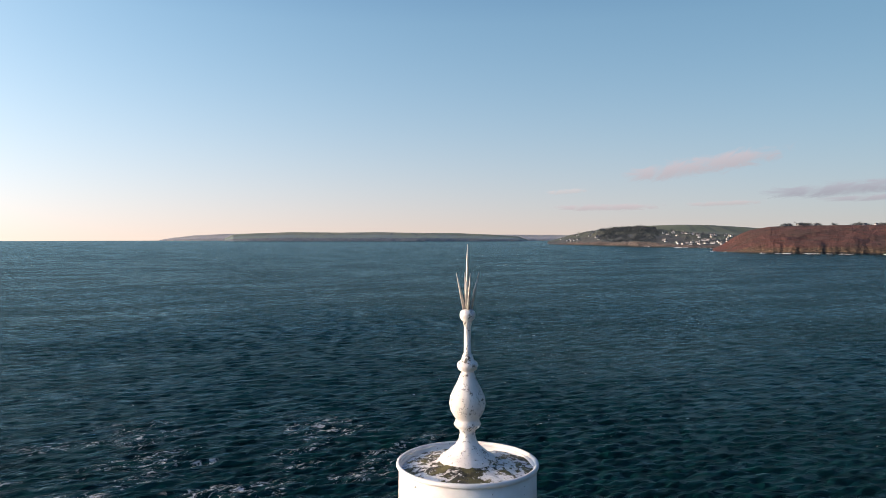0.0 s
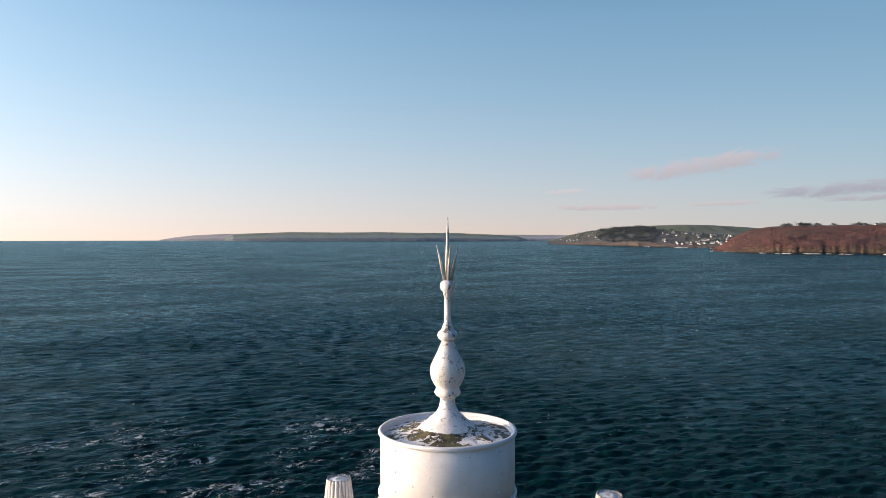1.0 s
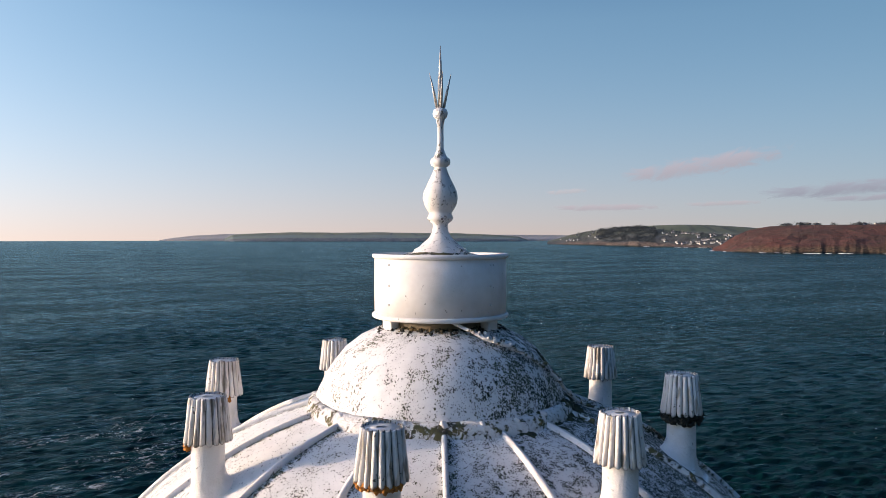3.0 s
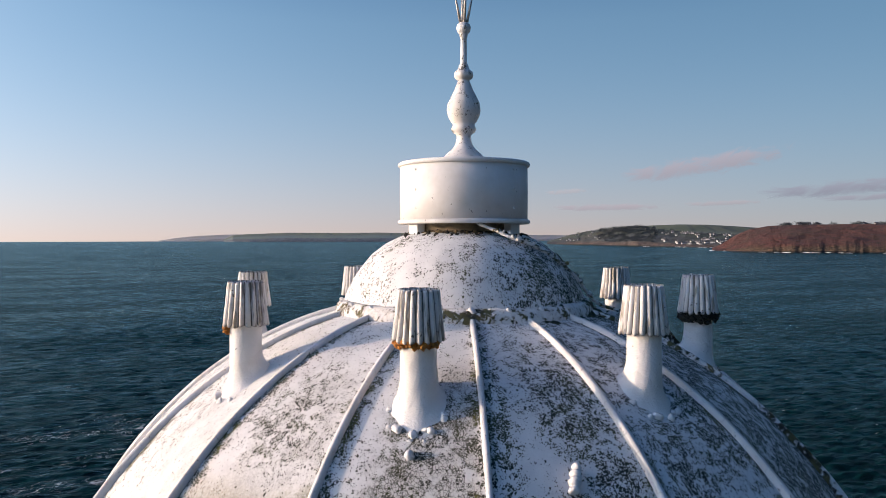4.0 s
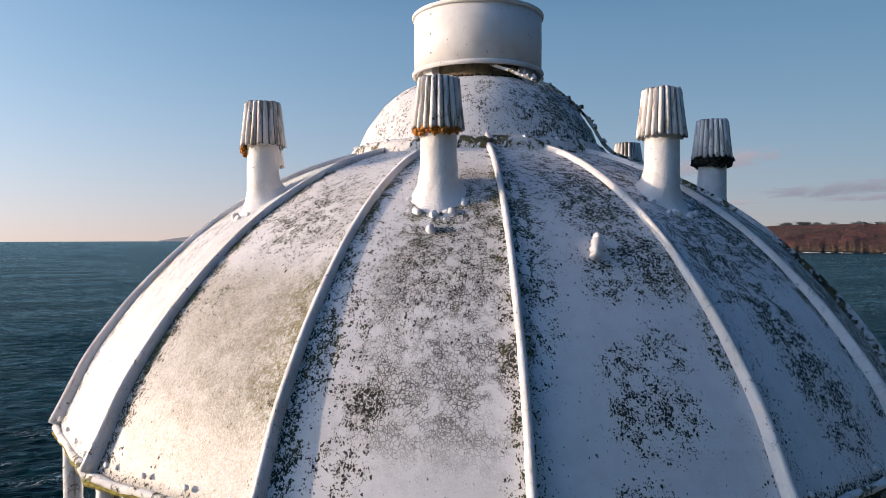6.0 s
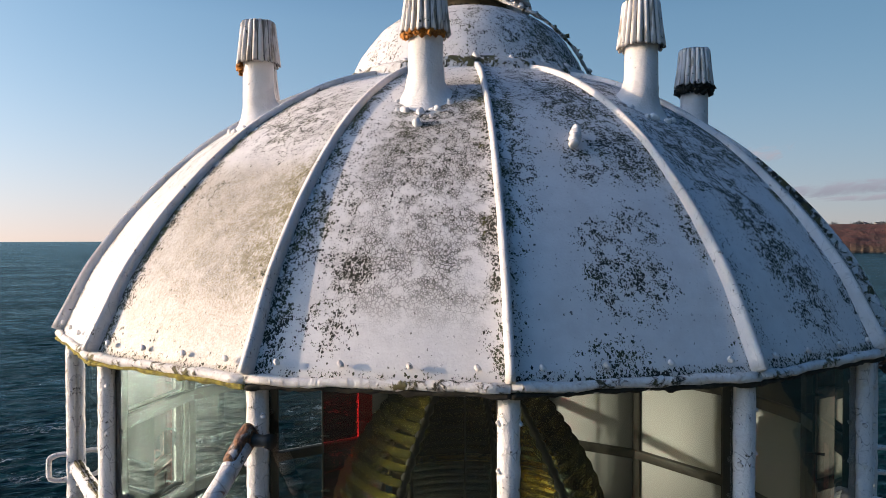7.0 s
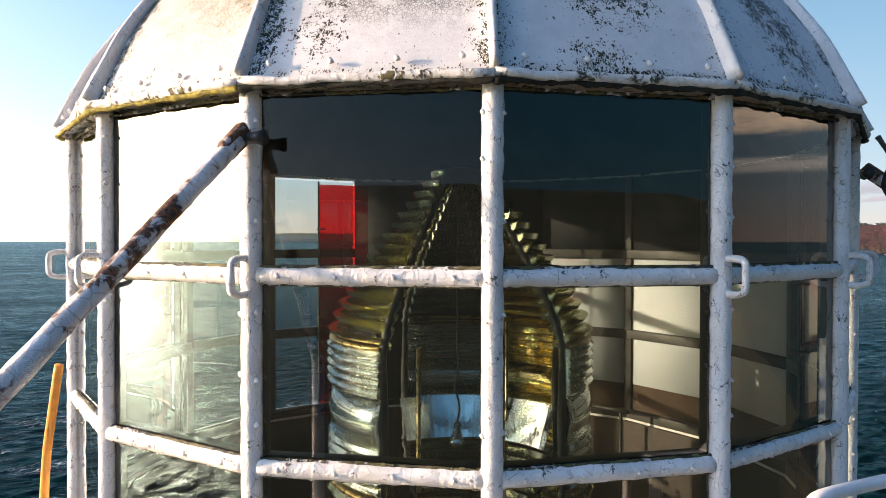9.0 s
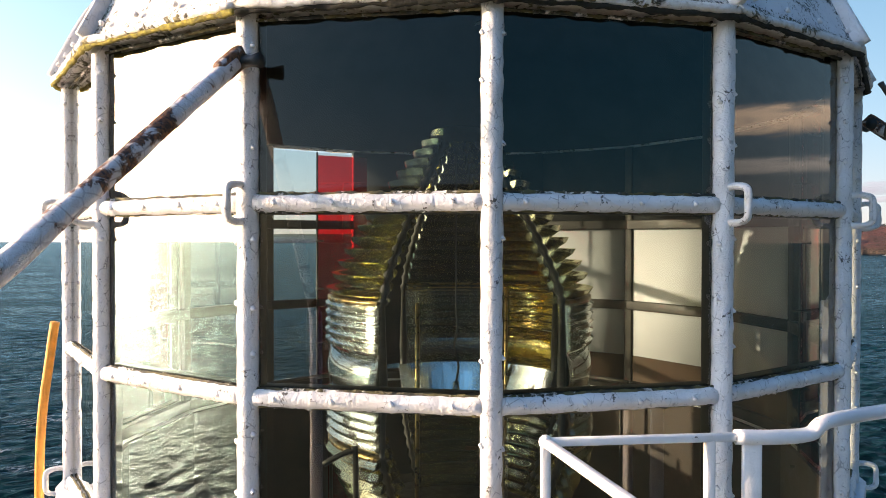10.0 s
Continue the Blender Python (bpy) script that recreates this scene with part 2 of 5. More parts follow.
        lines = calc(t, 'MULTIPLY', calc(t, 'MULTIPLY', lines, area), cracks)
        base = blend(t, calc(t, 'MULTIPLY', lines, 0.92), base, rgb(0.05, 0.047, 0.032))
        h = calc(t, 'SUBTRACT', h, calc(t, 'MULTIPLY', lines, 0.5))
    lush = step(t, noise_tex(t, v, 7.0), 0.44, 0.60)
    growth = blend(t, calc(t, 'MULTIPLY', lush, moss), DIRT, MOSS)
    base = blend(t, calc(t, 'MULTIPLY', dots, 0.97), base, growth)
    # moss lying thick against the ribs
    ragged = calc(t, 'ADD', calc(t, 'MULTIPLY', mid, 0.085), calc(t, 'MULTIPLY', fine, 0.045))
    thick = step(t, noise_tex(t, stretch(t, v, 1.0, 1.0, 0.7), 6.5, 3.0, 0.6), 0.50, 0.60)
    bank = calc(t, 'ADD', calc(t, 'MULTIPLY', step(t, calc(t, 'SUBTRACT', uv[0], ragged), 0.016, -0.010), min(1.0, edge_l * 1.3)),
                calc(t, 'MULTIPLY', step(t, calc(t, 'ADD', uv[0], ragged), 0.984, 1.010), min(1.0, edge_r * 1.3)))
    bank = calc(t, 'MULTIPLY', calc(t, 'MULTIPLY', bank, calc(t, 'MULTIPLY', thick, step(t, fine, 0.38, 0.50))), step(t, uv[1], 0.10, 0.36))
    base = blend(t, bank, base, blend(t, step(t, fine, 0.40, 0.62), rgb(0.016, 0.018, 0.008), rgb(0.105, 0.105, 0.020)))
    h = calc(t, 'ADD', h, calc(t, 'ADD', calc(t, 'MULTIPLY', dots, 0.25), calc(t, 'MULTIPLY', bank, fine)))
    surface(t, base, step(t, dots, 0.0, 1.0, 0.52, 0.9), relief(t, h, 0.006, 0.8))
    return m


def white_paint(name, chips=0.3, rust=0.0, tone=(0.78, 0.75, 0.73), lump=0.010, rough=0.46, crazed=0.0, grooves=False):
    """Brushed, lumpy white metal paint with chips, grime and, where asked, rust."""
    m, t = material(name)
    v = coords(t)
    big = noise_tex(t, v, 6.0, 3.0, 0.6)
    mid = noise_tex(t, v, 26.0, 4.0, 0.65, 0.6)
    fine = noise_tex(t, v, 95.0, 3.0, 0.6)
    base = blend(t, step(t, big, 0.35, 0.75), rgb(*tone), rgb(tone[0] * 0.84, tone[1] * 0.82, tone[2] * 0.79))
    if rust:
        area = step(t, calc(t, 'ADD', calc(t, 'MULTIPLY', big, 0.65), calc(t, 'MULTIPLY', mid, 0.35)), 0.57 - 0.11 * rust, 0.60 - 0.10 * rust)
        halo = step(t, calc(t, 'ADD', calc(t, 'MULTIPLY', big, 0.65), calc(t, 'MULTIPLY', mid, 0.35)), 0.48 - 0.12 * rust, 0.60 - 0.10 * rust)
        veins = calc(t, 'MULTIPLY', step(t, cracks_tex(t, v, 20.0), 0.06, 0.01), step(t, big, 0.3, 0.6))
        base = blend(t, calc(t, 'MULTIPLY', halo, 0.28), base, rgb(0.38, 0.20, 0.09))
        base = blend(t, calc(t, 'MULTIPLY', veins, 0.55), base, rgb(0.16, 0.07, 0.03))
        iron = blend(t, step(t, fine, 0.4, 0.62), rgb(0.045, 0.022, 0.014), rgb(0.24, 0.090, 0.030))
        base = blend(t, area, base, iron)
    if crazed:
        crack = calc(t, 'MULTIPLY', step(t, cracks_tex(t, stretch(t, v, 1.0, 1.0, 0.6), 34.0), 0.055, 0.012), step(t, mid, 0.46, 0.60))
        base = blend(t, calc(t, 'MULTIPLY', crack, crazed), base, rgb(0.05, 0.042, 0.032))
    if grooves:
        uv = axes(t, coords(t, "UV", False))
        soot = calc(t, 'MULTIPLY', step(t, uv[0], 0.42, 0.06), step(t, calc(t, 'ADD', calc(t, 'MULTIPLY', big, 0.6), calc(t, 'MULTIPLY', mid, 0.4)), 0.34, 0.56, 0.45, 1.0))
        base = blend(t, soot, base, rgb(0.045, 0.036, 0.024))
        streak = calc(t, 'MULTIPLY', step(t, noise_tex(t, stretch(t, v, 38.0, 38.0, 5.0), 1.0, 3.0), 0.54, 0.66), 0.75)
        base = blend(t, streak, base, rgb(0.16, 0.125, 0.075))
        base = blend(t, step(t, calc(t, 'ADD', uv[1], calc(t, 'MULTIPLY', mid, 0.03)), 0.252, 0.238, 0.0, 0.85), base, rgb(0.05, 0.035, 0.022))
    dots = step(t, calc(t, 'ADD', calc(t, 'MULTIPLY', mid, 0.6), calc(t, 'MULTIPLY', fine, 0.4)), 0.64 - 0.07 * chips, 0.67 - 0.07 * chips)
    base = blend(t, calc(t, 'MULTIPLY', dots, 0.9), base, blend(t, big, rgb(0.025, 0.024, 0.02), rgb(0.10, 0.08, 0.05)))
    h = calc(t, 'SUBTRACT', calc(t, 'ADD', calc(t, 'MULTIPLY', mid, 0.8), calc(t, 'MULTIPLY', fine, 0.25)), calc(t, 'MULTIPLY', dots, 0.4))
    surface(t, base, step(t, big, 0.3, 0.7, rough - 0.08, rough + 0.15), relief(t, h, lump, 0.9))
    return m


def plain(name, color, rough=0.5, metallic=0.0, vary=0.25, scale=8.0, bump=0.003):
    """A single surface with soft tone variation and fine relief."""
    m, t = material(name)
    v = coords(t)
    n = noise_tex(t, v, scale, 4.0, 0.6)
    f = noise_tex(t, v, scale * 9, 2.0)
    c = blend(t, step(t, n, 0.3, 0.7), rgb(*[k * (1 - vary) for k in color]), rgb(*[min(1, k * (1 + vary)) for k in color]))
    surface(t, c, step(t, n, 0.3, 0.7, max(0.03, rough - 0.1), min(1, rough + 0.1)), relief(t, calc(t, 'ADD', n, calc(t, 'MULTIPLY', f, 0.3)), bump, 0.7), metallic)
    return m


def mossy(name, cover=0.5, dark=True):
    """White paint half overgrown with moss and soot."""
    m, t = material(name)
    v = coords(t)
    big = noise_tex(t, v, 7.0, 4.0, 0.6)
    mid = noise_tex(t, v, 40.0, 4.0, 0.65, 0.5)
    mix = calc(t, 'ADD', calc(t, 'MULTIPLY', big, 0.55), calc(t, 'MULTIPLY', mid, 0.45))
    k = step(t, mix, 0.64 - 0.25 * cover, 0.70 - 0.25 * cover)
    base = blend(t, step(t, mid, 0.4, 0.7), rgb(0.78, 0.75, 0.72), rgb(0.62, 0.57, 0.52))
    grow = blend(t, step(t, noise_tex(t, v, 14.0), 0.40, 0.62), rgb(0.025, 0.024, 0.016), rgb(0.12, 0.10, 0.035) if dark else rgb(0.25, 0.21, 0.09))
    surface(t, blend(t, k, base, grow), 0.7, relief(t, calc(t, 'ADD', mid, calc(t, 'MULTIPLY', k, 0.5)), 0.012, 0.9))
    return m


def pane_glass(name, tint):
    m, t = material(name)
    f = t.nodes.new("ShaderNodeFresnel")
    v = coords(t)
    wob = relief(t, noise_tex(t, v, 1.6, 1.0), 0.002, 0.25)
    feed(t, f, {"IOR": 1.56})
    clear = t.nodes.new("ShaderNodeBsdfTransparent")
    smear = step(t, noise_tex(t, stretch(t, v, 6.0, 6.0, 1.2), 1.0, 4.0), 0.35, 0.75)
    feed(t, clear, {"Color": blend(t, smear, rgb(*tint), rgb(*[k * 0.94 for k in tint]))})
    gloss = t.nodes.new("ShaderNodeBsdfGlossy")
    feed(t, gloss, {"Roughness": 0.012, "Color": rgb(0.98, 0.98, 0.95), "Normal": wob})
    mixer = t.nodes.new("ShaderNodeMixShader")
    t.links.new(calc(t, 'MINIMUM', calc(t, 'MULTIPLY', f.outputs[0], 1.8), 1.0), mixer.inputs[0])
    t.links.new(clear.outputs[0], mixer.inputs[1])
    t.links.new(gloss.outputs[0], mixer.inputs[2])
    o = t.nodes.new("ShaderNodeOutputMaterial")
    t.links.new(mixer.outputs[0], o.inputs["Surface"])
    return m


def lens_glass(name, tint, rough=0.03, coat=0.12):
    m, t = material(name)
    g = t.nodes.new("ShaderNodeBsdfGlass")
    v = coords(t)
    feed(t, g, {"Color": rgb(*tint), "Roughness": rough, "IOR": 1.5, "Normal": relief(t, noise_tex(t, v, 30.0, 2.0), 0.002, 0.3)})
    shine = t.nodes.new("ShaderNodeBsdfGlossy")
    feed(t, shine, {"Color": rgb(*tint), "Roughness": rough + 0.08})
    mx = t.nodes.new("ShaderNodeMixShader")
    feed(t, mx, {0: coat})
    t.links.new(g.outputs[0], mx.inputs[1])
    t.links.new(shine.outputs[0], mx.inputs[2])
    thin = t.nodes.new("ShaderNodeBsdfTransparent")
    feed(t, thin, {"Color": rgb(*tint)})
    both = t.nodes.new("ShaderNodeMixShader")
    feed(t, both, {0: 0.10})
    t.links.new(mx.outputs[0], both.inputs[1])
    t.links.new(thin.outputs[0], both.inputs[2])
    o = t.nodes.new("ShaderNodeOutputMaterial")
    t.links.new(both.outputs[0], o.inputs["Surface"])
    return m


def water():
    """Wind-ruffled sea: three sizes of wave, streaks of foam near the reef and a few whitecaps."""
    m, t = material("sea_water")
    c = t.nodes.new("ShaderNodeTexCoord").outputs["Object"]
    turn = t.nodes.new("ShaderNodeVectorRotate")
    feed(t, turn, {"Vector": c, "Angle": radians(-28)})
    v = turn.outputs[0]
    chop = noise_tex(t, stretch(t, v, 0.6, 1.3, 0.8), 1.0, 3.0, 0.55, 0.4)
    long = noise_tex(t, stretch(t, v, 0.10, 0.26, 0.2), 1.0, 4.0, 0.65, 0.5)
    n = relief(t, long, 0.28, 1.0)
    n = relief(t, chop, 0.22, 1.0, n)
    n = relief(t, noise_tex(t, stretch(t, v, 2.2, 4.6, 3.0), 1.0, 3.0, 0.6, 0.3), 0.08, 1.0, n)
    gust = noise_tex(t, stretch(t, v, 0.004, 0.012, 0.01), 1.0, 4.0, 0.6)
    deep = blend(t, step(t, gust, 0.35, 0.65), rgb(0.0009, 0.0132, 0.0120), rgb(0.0010, 0.0168, 0.0182))
    p = axes(t, c)
    # foam gathers over the reef
    dx = calc(t, 'DIVIDE', calc(t, 'ADD', p[0], 26.0), 34.0)
    dy = calc(t, 'DIVIDE', calc(t, 'SUBTRACT', p[1], 80.0), 26.0)
    near = step(t, calc(t, 'ADD', calc(t, 'MULTIPLY', dx, dx), calc(t, 'MULTIPLY', dy, dy)), 1.0, 0.1)
    lace = noise_tex(t, stretch(t, v, 0.55, 0.85, 0.5), 1.0, 7.0, 0.76, 1.6)
    patch = noise_tex(t, stretch(t, v, 0.08, 0.16, 0.1), 1.0, 3.0)
    reef = calc(t, 'MULTIPLY', calc(t, 'MULTIPLY', near, step(t, patch, 0.49, 0.60)), step(t, lace, 0.53, 0.62))
    caps = calc(t, 'MULTIPLY', step(t, noise_tex(t, stretch(t, v, 0.8, 2.0, 0.8), 1.0, 5.0, 0.65, 0.6), 0.676, 0.705), step(t, noise_tex(t, stretch(t, v, 0.02, 0.03, 0.02), 1.0), 0.42, 0.6))
    foam = calc(t, 'MAXIMUM', calc(t, 'MULTIPLY', reef, 0.75), calc(t, 'MULTIPLY', caps, 0.85))
    # light scattered by the crests is painted in: paler crests, darker troughs
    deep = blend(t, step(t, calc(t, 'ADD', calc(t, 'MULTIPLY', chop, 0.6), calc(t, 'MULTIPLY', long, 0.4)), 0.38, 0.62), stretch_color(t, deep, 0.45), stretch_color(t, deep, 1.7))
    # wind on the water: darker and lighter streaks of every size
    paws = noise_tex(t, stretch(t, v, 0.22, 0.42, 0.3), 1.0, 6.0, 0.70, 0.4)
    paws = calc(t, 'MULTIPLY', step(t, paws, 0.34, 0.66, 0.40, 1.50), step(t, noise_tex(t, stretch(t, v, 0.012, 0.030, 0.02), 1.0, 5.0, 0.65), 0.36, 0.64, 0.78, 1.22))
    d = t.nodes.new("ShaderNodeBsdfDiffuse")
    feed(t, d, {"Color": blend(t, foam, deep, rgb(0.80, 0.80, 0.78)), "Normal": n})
    g = t.nodes.new("ShaderNodeBsdfGlossy")
    feed(t, g, {"Color": rgb(0.63, 0.91, 1.0), "Roughness": 0.17, "Normal": n})
    fr = t.nodes.new("ShaderNodeFresnel")
    feed(t, fr, {"IOR": 1.333, "Normal": n})
    mx = t.nodes.new("ShaderNodeMixShader")
    t.links.new(calc(t, 'MULTIPLY', calc(t, 'MULTIPLY', calc(t, 'ADD', calc(t, 'MULTIPLY', calc(t, 'POWER', fr.outputs[0], 1.35), 0.45), 0.002), paws), step(t, foam, 0.0, 1.0, 1.0, 0.2)), mx.inputs[0])
    t.links.new(d.outputs[0], mx.inputs[1])
    t.links.new(g.outputs[0], mx.inputs[2])
    o = t.nodes.new("ShaderNodeOutputMaterial")
    t.links.new(mx.outputs[0], o.inputs["Surface"])
    return m


def hillside(name, low, high, rock, patch, scale=0.012, fields=0.0, shore=0.10, rise=3.0):
    """Rock at the shore, then heath, scrub or fields in patches."""
    m, t = material(name)
    c = t.nodes.new("ShaderNodeTexCoord").outputs["Object"]
    uv = axes(t, coords(t, "UV", False))
    a = noise_tex(t, c, scale, 5.0, 0.6)
    b = noise_tex(t, c, scale * 6, 4.0, 0.65)
    d = noise_tex(t, stretch(t, c, 1.0, 1.0, 2.5), scale * 12, 4.0, 0.7)
    base = blend(t, step(t, a, 0.38, 0.62), rgb(*low), rgb(*high))
    base = blend(t, step(t, b, 0.52, 0.66, 0.0, 0.8), base, rgb(*patch))
    if fields:
        vo = t.nodes.new("ShaderNodeTexVoronoi")
        feed(t, vo, {"Vector": stretch(t, c, 1.0, 0.6, 0.0), "Scale": 0.006})
        pick = axes(t, vo.outputs["Color"])[0]
        tone = blend(t, step(t, pick, 0.3, 0.7), rgb(0.075, 0.10, 0.035), rgb(0.15, 0.15, 0.07))
        hedge = step(t, cracks_tex(t, stretch(t, c, 1.0, 0.6, 0.0), 0.006), 0.05, 0.02)
        tone = blend(t, hedge, tone, rgb(0.03, 0.038, 0.02))
        base = blend(t, calc(t, 'MULTIPLY', step(t, uv[1], 0.25, 0.4), fields), base, tone)
    rocks = blend(t, step(t, d, 0.38, 0.58), rgb(*[k * (0.22 if rise > 2 else 0.7) for k in rock]), rgb(*rock))
    if rise > 2:
        rocks = blend(t, step(t, uv[1], shore * 0.16, shore * 0.06), rocks, rgb(0.018, 0.017, 0.015))
    base = blend(t, step(t, calc(t, 'ADD', uv[1], calc(t, 'MULTIPLY', b, shore)), shore * 1.4, shore * 0.9), base, rocks)
    surface(t, base, 0.9, relief(t, calc(t, 'ADD', b, d), rise, 0.8))
    return m


PANEL = [roof_paint("roof_paint_specked", ((0.3, 0.62, 0.3, 0.2, 0.35),), 0.18, 0.75, 0.25, 0.12, 0.3, 0.15, 0.08),
         roof_paint("roof_paint_ochre", ((0.55, 0.66, 0.4, 0.12, 0.62), (0.25, 0.45, 0.12, 0.08, 0.4)), 0.16, 1.0, 0.35, 0.26, 0.40, 0.30, 1.0),
         roof_paint("roof_paint_crazed", ((0.34, 0.235, 0.10, 0.062, 0.95), (0.26, 0.13, 0.14, 0.07, 0.58), (0.22, 0.42, 0.12, 0.22, 0.52), (0.10, 0.33, 0.09, 0.10, 0.85), (0.62, 0.60, 0.34, 0.20, 0.55), (0.05, 0.16, 0.07, 0.09, 0.9)),
                    0.12, 0.80, 0.85, 0.26, 0.42, 1.0),
         # plates turned from the sun: heavy growth, and a lower base tone for shade
         roof_paint("roof_paint_overgrown", ((0.52, 0.215, 0.20, 0.085, 0.78), (0.46, 0.31, 0.12, 0.05, 0.62), (0.67, 0.35, 0.12, 0.05, 0.72), (0.42, 0.06, 0.14, 0.05, 0.66), (0.80, 0.52, 0.22, 0.075, 1.0), (0.50, 0.50, 0.14, 0.05, 0.72), (0.72, 0.72, 0.34, 0.14, 0.85), (0.95, 0.36, 0.05, 0.08, 0.8), (0.10, 0.62, 0.14, 0.24, 0.72)),
                    0.14, 0.45, 0.22, 0.42, 0.85, 0.0, 0.0, 0.98),
         roof_paint("roof_paint_streaked", ((0.50, 0.36, 0.16, 0.16, 1.0), (0.60, 0.18, 0.18, 0.12, 0.75), (0.35, 0.54, 0.2, 0.14, 0.8), (0.75, 0.60, 0.25, 0.12, 0.9)), 0.30, 0.55, 0.8, 0.45, 0.8, 0.0, 0.0, 0.96),
         roof_paint("roof_paint_mossy", ((0.5, 0.35, 0.4, 0.25, 1.1),), 0.9, 1.0, 1.0, 0.8, 1.0, 0.0, 0.0, 0.86)]
M_RIB = white_paint("rib_paint", 0.42, 0.0, (0.78, 0.75, 0.73), 0.008, 0.5, 0.22)
M_PAINT = white_paint("lantern_paint", 0.52, 0.0, (0.80, 0.775, 0.76), 0.011, 0.44, 0.45)
M_CLEAN = white_paint("drum_paint", 0.16, 0.0, (0.79, 0.765, 0.75), 0.003, 0.6)
M_PIPE = white_paint("vent_paint", 0.12, 0.0, (0.80, 0.77, 0.745), 0.006, 0.55)
M_FLUTE = white_paint("cowl_paint", 0.5, 0.0, (0.74, 0.705, 0.675), 0.006, 0.55, 0.0, True)
M_RAIL = white_paint("rail_paint", 0.08, 0.0, (0.80, 0.78, 0.76), 0.004)
M_STAY = white_paint("stay_paint", 0.40, 0.50, (0.80, 0.76, 0.73), 0.010)
M_EYE = white_paint("rusty_eye_paint", 0.6, 1.1, (0.74, 0.69, 0.65), 0.014)
M_FINIAL = white_paint("finial_paint", 1.0, 0.0, (0.79, 0.76, 0.74), 0.005, 0.5, 0.5)
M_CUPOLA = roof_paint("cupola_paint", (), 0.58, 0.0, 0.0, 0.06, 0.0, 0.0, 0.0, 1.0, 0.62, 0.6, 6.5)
M_EAVE = mossy("eave_paint", 0.44)
M_MOSSY = mossy("mossy_paint", 0.62)
M_PUTTY = mossy("old_putty", 0.95)
M_TOP = mossy("drum_top", 0.70)
M_CAP = mossy("cowl_top_paint", 0.42)
M_CRUMB = plain("tan_crumbs", (0.20, 0.145, 0.075), 0.95, 0.0, 0.6, 60, 0.01)
M_SPIKE = plain("spike_metal", (0.52, 0.47, 0.43), 0.45, 0.3, 0.3, 40)
M_RUST = plain("rust_foam", (0.42, 0.16, 0.025), 0.85, 0.0, 0.5, 60, 0.01)
M_SOOT = plain("black_moss", (0.022, 0.020, 0.013), 0.95, 0.0, 0.5, 60, 0.01)
M_LUSH = plain("olive_moss", (0.042, 0.040, 0.014), 0.95, 0.0, 0.7, 45, 0.012)
M_GOLDMOSS = plain("golden_moss", (0.23, 0.19, 0.035), 0.95, 0.0, 0.6, 50, 0.012)
M_IRON = plain("dark_iron", (0.035, 0.033, 0.028), 0.55, 0.2, 0.3, 20)
# brown, darkened further as the bars stand against the light
M_INNER = plain("inner_bar_backlit_paint", (0.030, 0.027, 0.021), 0.55, 0.0, 0.35, 12)
# near-black, for the ceiling and for sheets that stand in for shade
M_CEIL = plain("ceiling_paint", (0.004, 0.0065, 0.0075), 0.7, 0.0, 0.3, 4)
M_BLANK = plain("blanking_sheet", (0.58, 0.62, 0.64), 0.75, 0.0, 0.06, 1.5)
M_BROWN = plain("brown_sheet", (0.060, 0.036, 0.020), 0.7, 0.0, 0.2, 5)
M_FLOOR = plain("floor_paint", (0.16, 0.05, 0.035), 0.6, 0.0, 0.2, 4)
M_BRASS = plain("brass", (0.32, 0.22, 0.085), 0.32, 0.9, 0.25, 20)
M_HOSE = plain("orange_hose", (0.72, 0.30, 0.05), 0.5, 0.0, 0.15, 15)
M_STONE = plain("tower_render", (0.72, 0.70, 0.67), 0.8, 0.0, 0.1, 1.2, 0.01)
M_GLASS = pane_glass("window_glass", (0.72, 0.79, 0.77))
M_LENS = lens_glass("lens_prism_glass", (0.86, 0.84, 0.62), 0.05, 0.16)
M_LENS_CLEAR = lens_glass("lens_belt_glass", (0.95, 0.97, 0.95), 0.05, 0.30)
M_LENS_SUNGLOW = lens_glass("lens_sunglow_glass", (0.94, 0.84, 0.44), 0.04, 0.22)
M_REFLECTOR = plain("reflector_silver", (0.93, 0.95, 0.96), 0.12, 1.0, 0.05, 6, 0.001)
M_BULB = lens_glass("bulb_glass", (0.95, 0.95, 0.9))
M_REDGLASS = pane_glass("red_sector_glass", (0.74, 0.008, 0.014))


# ---- mesh helpers ----
def part(name, bm, mat, parent=None, label="", smooth=True):
    me = bpy.data.meshes.new(name)
    bm.normal_update()
    bm.to_mesh(me)
    bm.free()
    me.materials.append(mat)
    if smooth:
        for p in me.polygons:
            p.use_smooth = True
    ob = new(name, me)
    if parent:
        ob.parent = parent
    if label:
        tagged(ob, label)
    return ob


def share(name, me, parent, m):
    ob = new(name, me)
    ob.parent = parent
    ob.matrix_basis = m
    return ob


def thing(name, label, category, group="", kind="", at=(0, 0, 0)):
    ob = new(name)
    ob.location = at
    ob.empty_display_size = 0.2
    return tagged(ob, label, category, group, kind)


